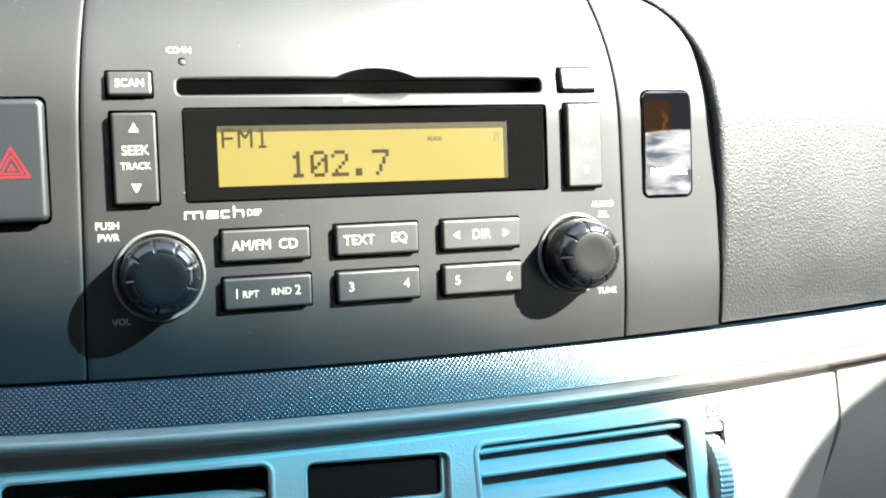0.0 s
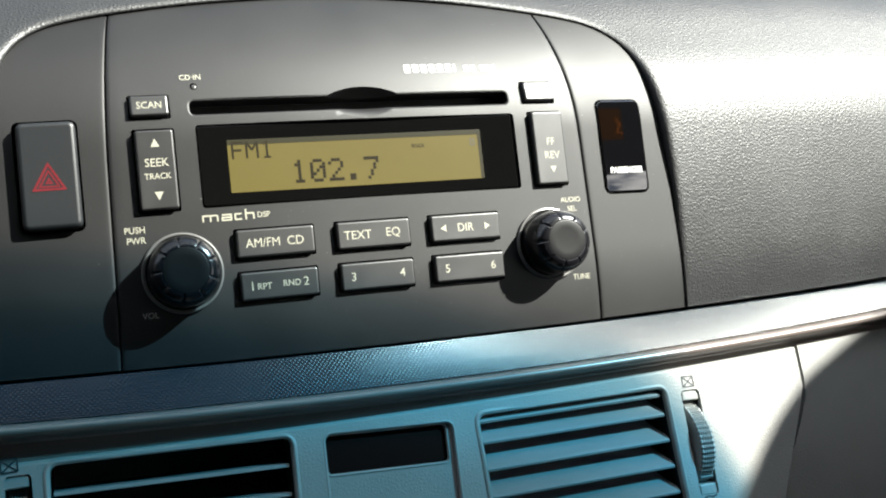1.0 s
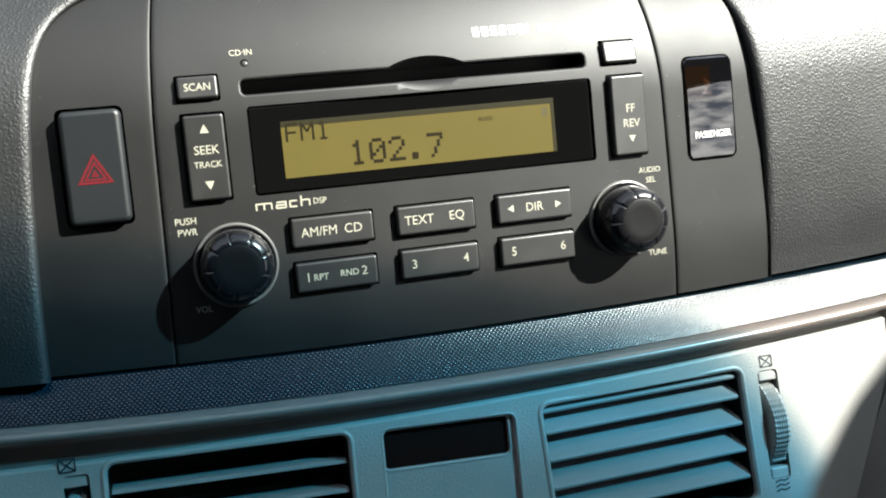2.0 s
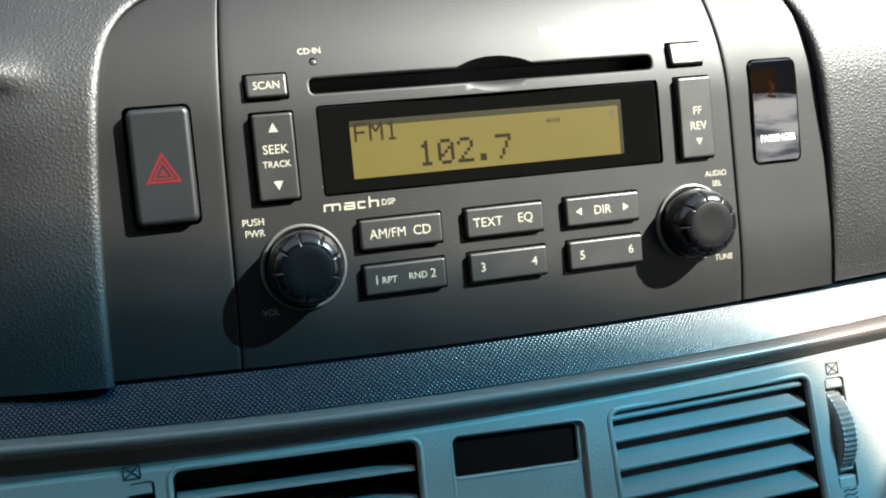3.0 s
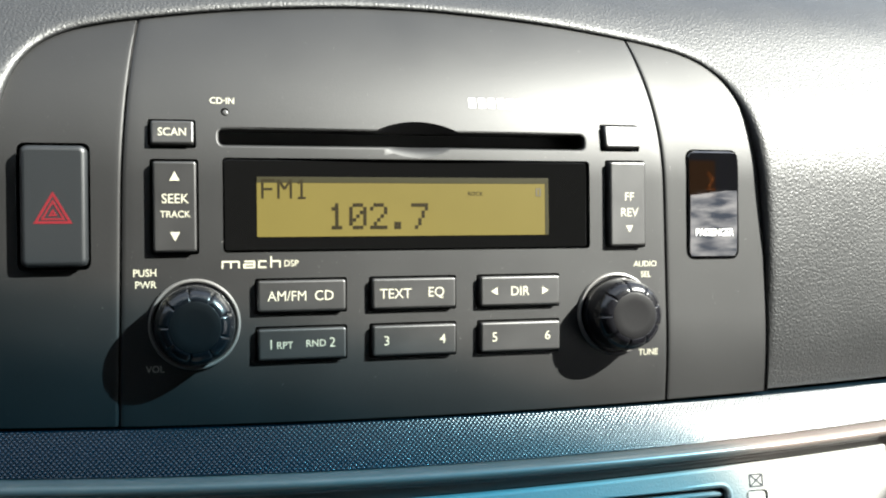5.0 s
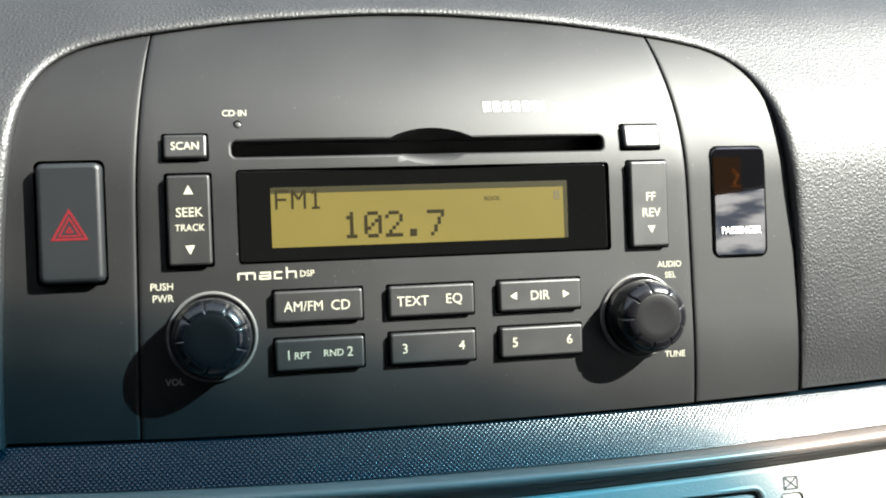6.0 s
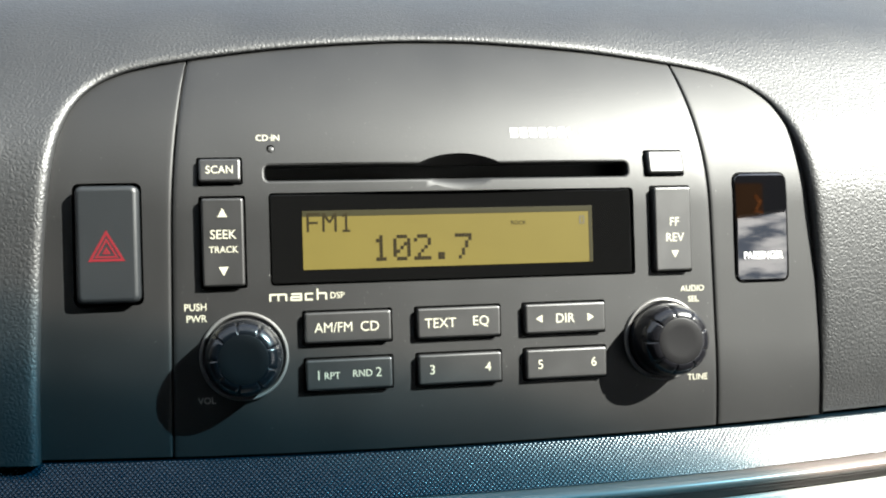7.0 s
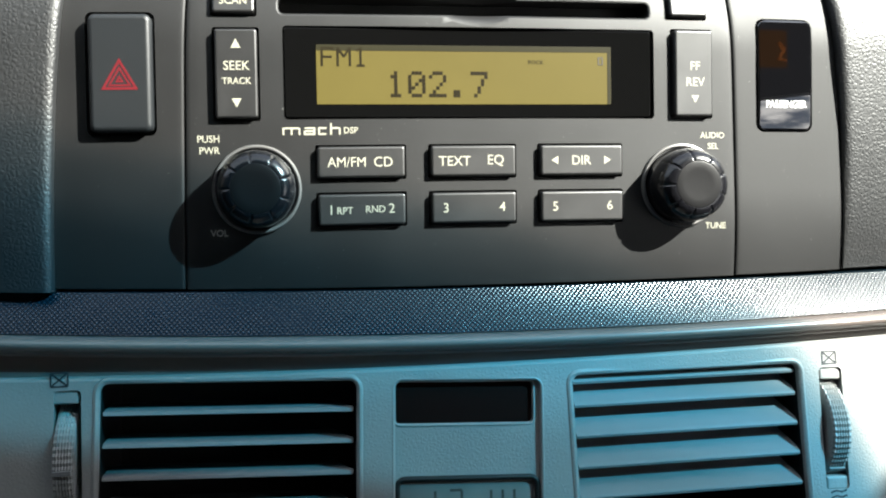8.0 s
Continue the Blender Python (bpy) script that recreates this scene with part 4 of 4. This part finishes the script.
def thumbwheel(x, z, h, w, mark, label):
    ob = thing("vent_thumbwheel", label, "thumbwheel", x, 0, z, group="vent thumbwheels")
    r, n = 20.0, 120
    rings = []
    for xx, rr in [(-w / 2, r - 1.2)] + [(-w / 2 + 0.5 + (w - 1.0) * k / 12, r - (0.4 if k % 2 else 0.0) - (0.4 if k in (0, 12) else 0)) for k in range(13)] + [(w / 2, r - 1.2)]:
        rings.append([(xx, (rr - (0.4 if i % 2 else 0.0)) * math.cos(2 * math.pi * i / n), (rr - (0.4 if i % 2 else 0.0)) * math.sin(2 * math.pi * i / n)) for i in range(n)])
    wh = part("wheel", loft(rings), M_BEZEL, ob, "knurled pale grey wheel", angle=12)
    wh.matrix_local = pose(0, (BZ + 15.2) * MM, 0)
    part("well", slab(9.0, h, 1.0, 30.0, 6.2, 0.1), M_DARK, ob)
    for k in (1, -1):
        part("ledge", slab(8.6, 4.6, 0.5, 5.8, BZ + 0.8, 0.7, 0, k * (h / 2 - 1.9)), M_BEZEL, ob)
    a = radians(mark)
    m = part("marker", slab(w - 0.8, 1.5, 0.3, 1.0, -0.35, 0.15), M_SLAT, ob, "pale raised marker bar")
    m.matrix_local = pose(0, (BZ + 15.2 - r * math.cos(a)) * MM, r * math.sin(a) * MM, -mark, 0, 0)
    return ob


thumbwheel(-133.6, -122.8, 46.6, 6.4, -3, "knurled pale grey thumbwheel beside the vent with level slats")
thumbwheel(126.2, -124.0, 42.0, 6.8, -46, "knurled pale grey thumbwheel beside the vent with tipped slats")


def strokes(name, segs, t, x, z, label):
    me = mesh_from(*join([bar(*s, t, 0.05, -0.08) for s in segs]), name=name)
    me.materials.append(M_ICON)
    ob = new(name, me)
    ob.matrix_world = DASH @ pose(x * MM, BZ * MM, z * MM)
    return tagged(ob, label, "printed symbol")


box = [(-2.6, 2.1, 2.6, 2.1), (2.6, 2.1, 2.6, -2.1), (2.6, -2.1, -2.6, -2.1), (-2.6, -2.1, -2.6, 2.1), (-2.6, 2.1, 2.6, -2.1), (-2.6, -2.1, 2.6, 2.1)]
strokes("vent_symbol", box, 0.55, -135.2, -95.9, "dark crossed-box symbol printed above the thumbwheel")
strokes("vent_symbol", box, 0.5, 125.4, -99.4, "dark crossed-box symbol printed above the thumbwheel")
waves = []
for k in (-1, 0, 1):
    waves += [(-3.0, 1.8 * k - 0.4, -1.0, 1.8 * k + 0.3), (-1.0, 1.8 * k + 0.3, 1.0, 1.8 * k - 0.3), (1.0, 1.8 * k - 0.3, 3.0, 1.8 * k + 0.4)]
strokes("vent_symbol", waves, 0.6, 125.6, -147.6, "dark wavy-lines symbol printed below the thumbwheel")

# centre display window and clock
cd = thing("centre_display", "dark unlit display window between the vents", "display", CW[0], 0, CW[1])
cd.matrix_world = cd.matrix_world @ pose(0, 0, 0, 0, -CW[4], 0)
part("pane", slab(CW[2] - 0.2, CW[3] - 0.2, 1.7, 4.0, BZ + 3.4, 0.3), M_BROWNGLASS, cd, "dark brown glossy pane")
part("frame", ring_frame(CW[2] - 0.8, CW[3] - 0.8, 1.6, 1.0, BZ + 5, BZ + 1.75), M_BEZEL, cd)
ck = thing("clock", "small grey liquid-crystal clock between the vents", "clock", CK[0], 0, CK[1])
ck.matrix_world = ck.matrix_world @ pose(0, 0, 0, 0, -CK[4], 0)
part("frame", ring_frame(CK[2] - 1.6, CK[3] - 1.6, 1.8, 1.8, BZ + 5, BZ + 1.3), M_DARK, ck, "dark frame")
part("pane", slab(CK[2] - 0.6, CK[3] - 0.6, 1.6, 4.0, BZ + 3.4, 0.3), M_CLOCK, ck, "dull grey display pane")
part("digits", join([bar(*s, 0.9, BZ + 3.6, BZ + 3.28) for x in (-11.0, 8.0, 16.0) for s in ((x, 4.0, x, 0.3), (x, -0.3, x, -4.0))] +
                    [bar(*s, 0.9, BZ + 3.6, BZ + 3.28) for s in ((-6, 4.2, -2, 4.2), (-2, 4.0, -2, 0.3), (-2, 0, -6, 0), (-6, -0.3, -6, -4), (-6, -4.2, -2, -4.2), (12.0, 4.0, 12.0, 0.3), (12.0, 0, 16, 0))]), M_INKFAINT, ck)

# ---- glovebox side of the dash ----
def glovebox():
    rings = []
    for i in range(40):
        u = i / 39
        ring = []
        for k in range(15):
            f = k / 14
            x1 = 184.0 + 236.0 * u
            top = vent_top(x1)
            z = top - (top + 190.0) * f
            lim = 184.6 if z > -109 else 184.6 - (-109 - z) * 0.50
            x = lim + (420.0 - lim) * u
            y = BZ + 0.6 + 18.0 * max(0.0, (-112 - z) / 78.0) ** 1.6
            ring.append((x, y, z))
        ring += [(p[0], p[1] + 12.0, p[2]) for p in reversed(ring)]
        rings.append(ring)
    return loft(rings)


solo("glovebox_door", glovebox(), M_BEZEL, "pale grey glovebox panel beside the vents", "glovebox", "structure", angle=50)
# plain dash body that closes the space behind and below
solo("dash_body", join([slab(840, 330, 4, 140, 46, 0.5, 0, -120), slab(840, 60, 4, 44, BZ + 8.0, 0.5, 0, -217)]), M_DARK, "plain dark dash body behind the panels", "dashboard", "structure")


# ---- the dash's bow: seen from above it runs in a shallow arc across the car ----
ARCS = ("faceplate", "side_trim", "dash_pad", "pad_strip", "trim_lip", "vent_panel", "glovebox_door", "centre_column", "rim")


LEANERS = ("vent_panel", "glovebox_door", "centre_column", "air_vent", "vent_thumbwheel", "vent_symbol", "centre_display", "clock")


def leaning(ob):
    return ob.name.split(".")[0] in LEANERS or (ob.parent is not None and leaning(ob.parent))


def bend_to_arc():
    bpy.context.view_layer.update()
    flat = DASH.inverted()
    jobs = []
    for ob in bpy.data.objects:
        if ob.type != "MESH" or ob.name.split(".")[0] in ("ground", "cabin_floor", "bulkhead", "rear_wall", "cabin_side", "ceiling", "roof_header", "screen_pillar", "windscreen", "dash_body"):
            continue
        root = ob
        while root.parent is not None and root.parent.type == "MESH":
            root = root.parent
        if root.parent is not None and root.parent.name != "car_radio":
            root = root.parent
        to = flat @ ob.matrix_world
        mid = (flat @ root.matrix_world).translation.x / MM
        if root.type == "MESH" and abs(mid) < 1e-3:
            xs = [(flat @ root.matrix_world @ v.co).x for v in root.data.vertices]
            mid = (min(xs) + max(xs)) / 2 / MM
        jobs.append((ob, to, to.inverted(), mid))
    for ob, to, back, mid in jobs:
        arc = ob.name.split(".")[0] in ARCS
        leans = leaning(ob)
        for v in ob.data.vertices:
            p = to @ v.co
            x = p.x / MM
            if arc:
                dy = bow(x)[0]
            else:
                at, slope = bow(mid)
                p.x -= slope * p.y
                dy = at + slope * (x - mid)
            if leans:
                p.y -= vent_lean(p.z / MM) * MM
            p.y += dy * MM
            # slide along the camera's sight lines, so that the view of each part stays put
            p.x += dy * (p.x + 0.11) / 400.0
            p.z += dy * p.z / 400.0
            v.co = back @ p
        ob.data.update()


bend_to_arc()
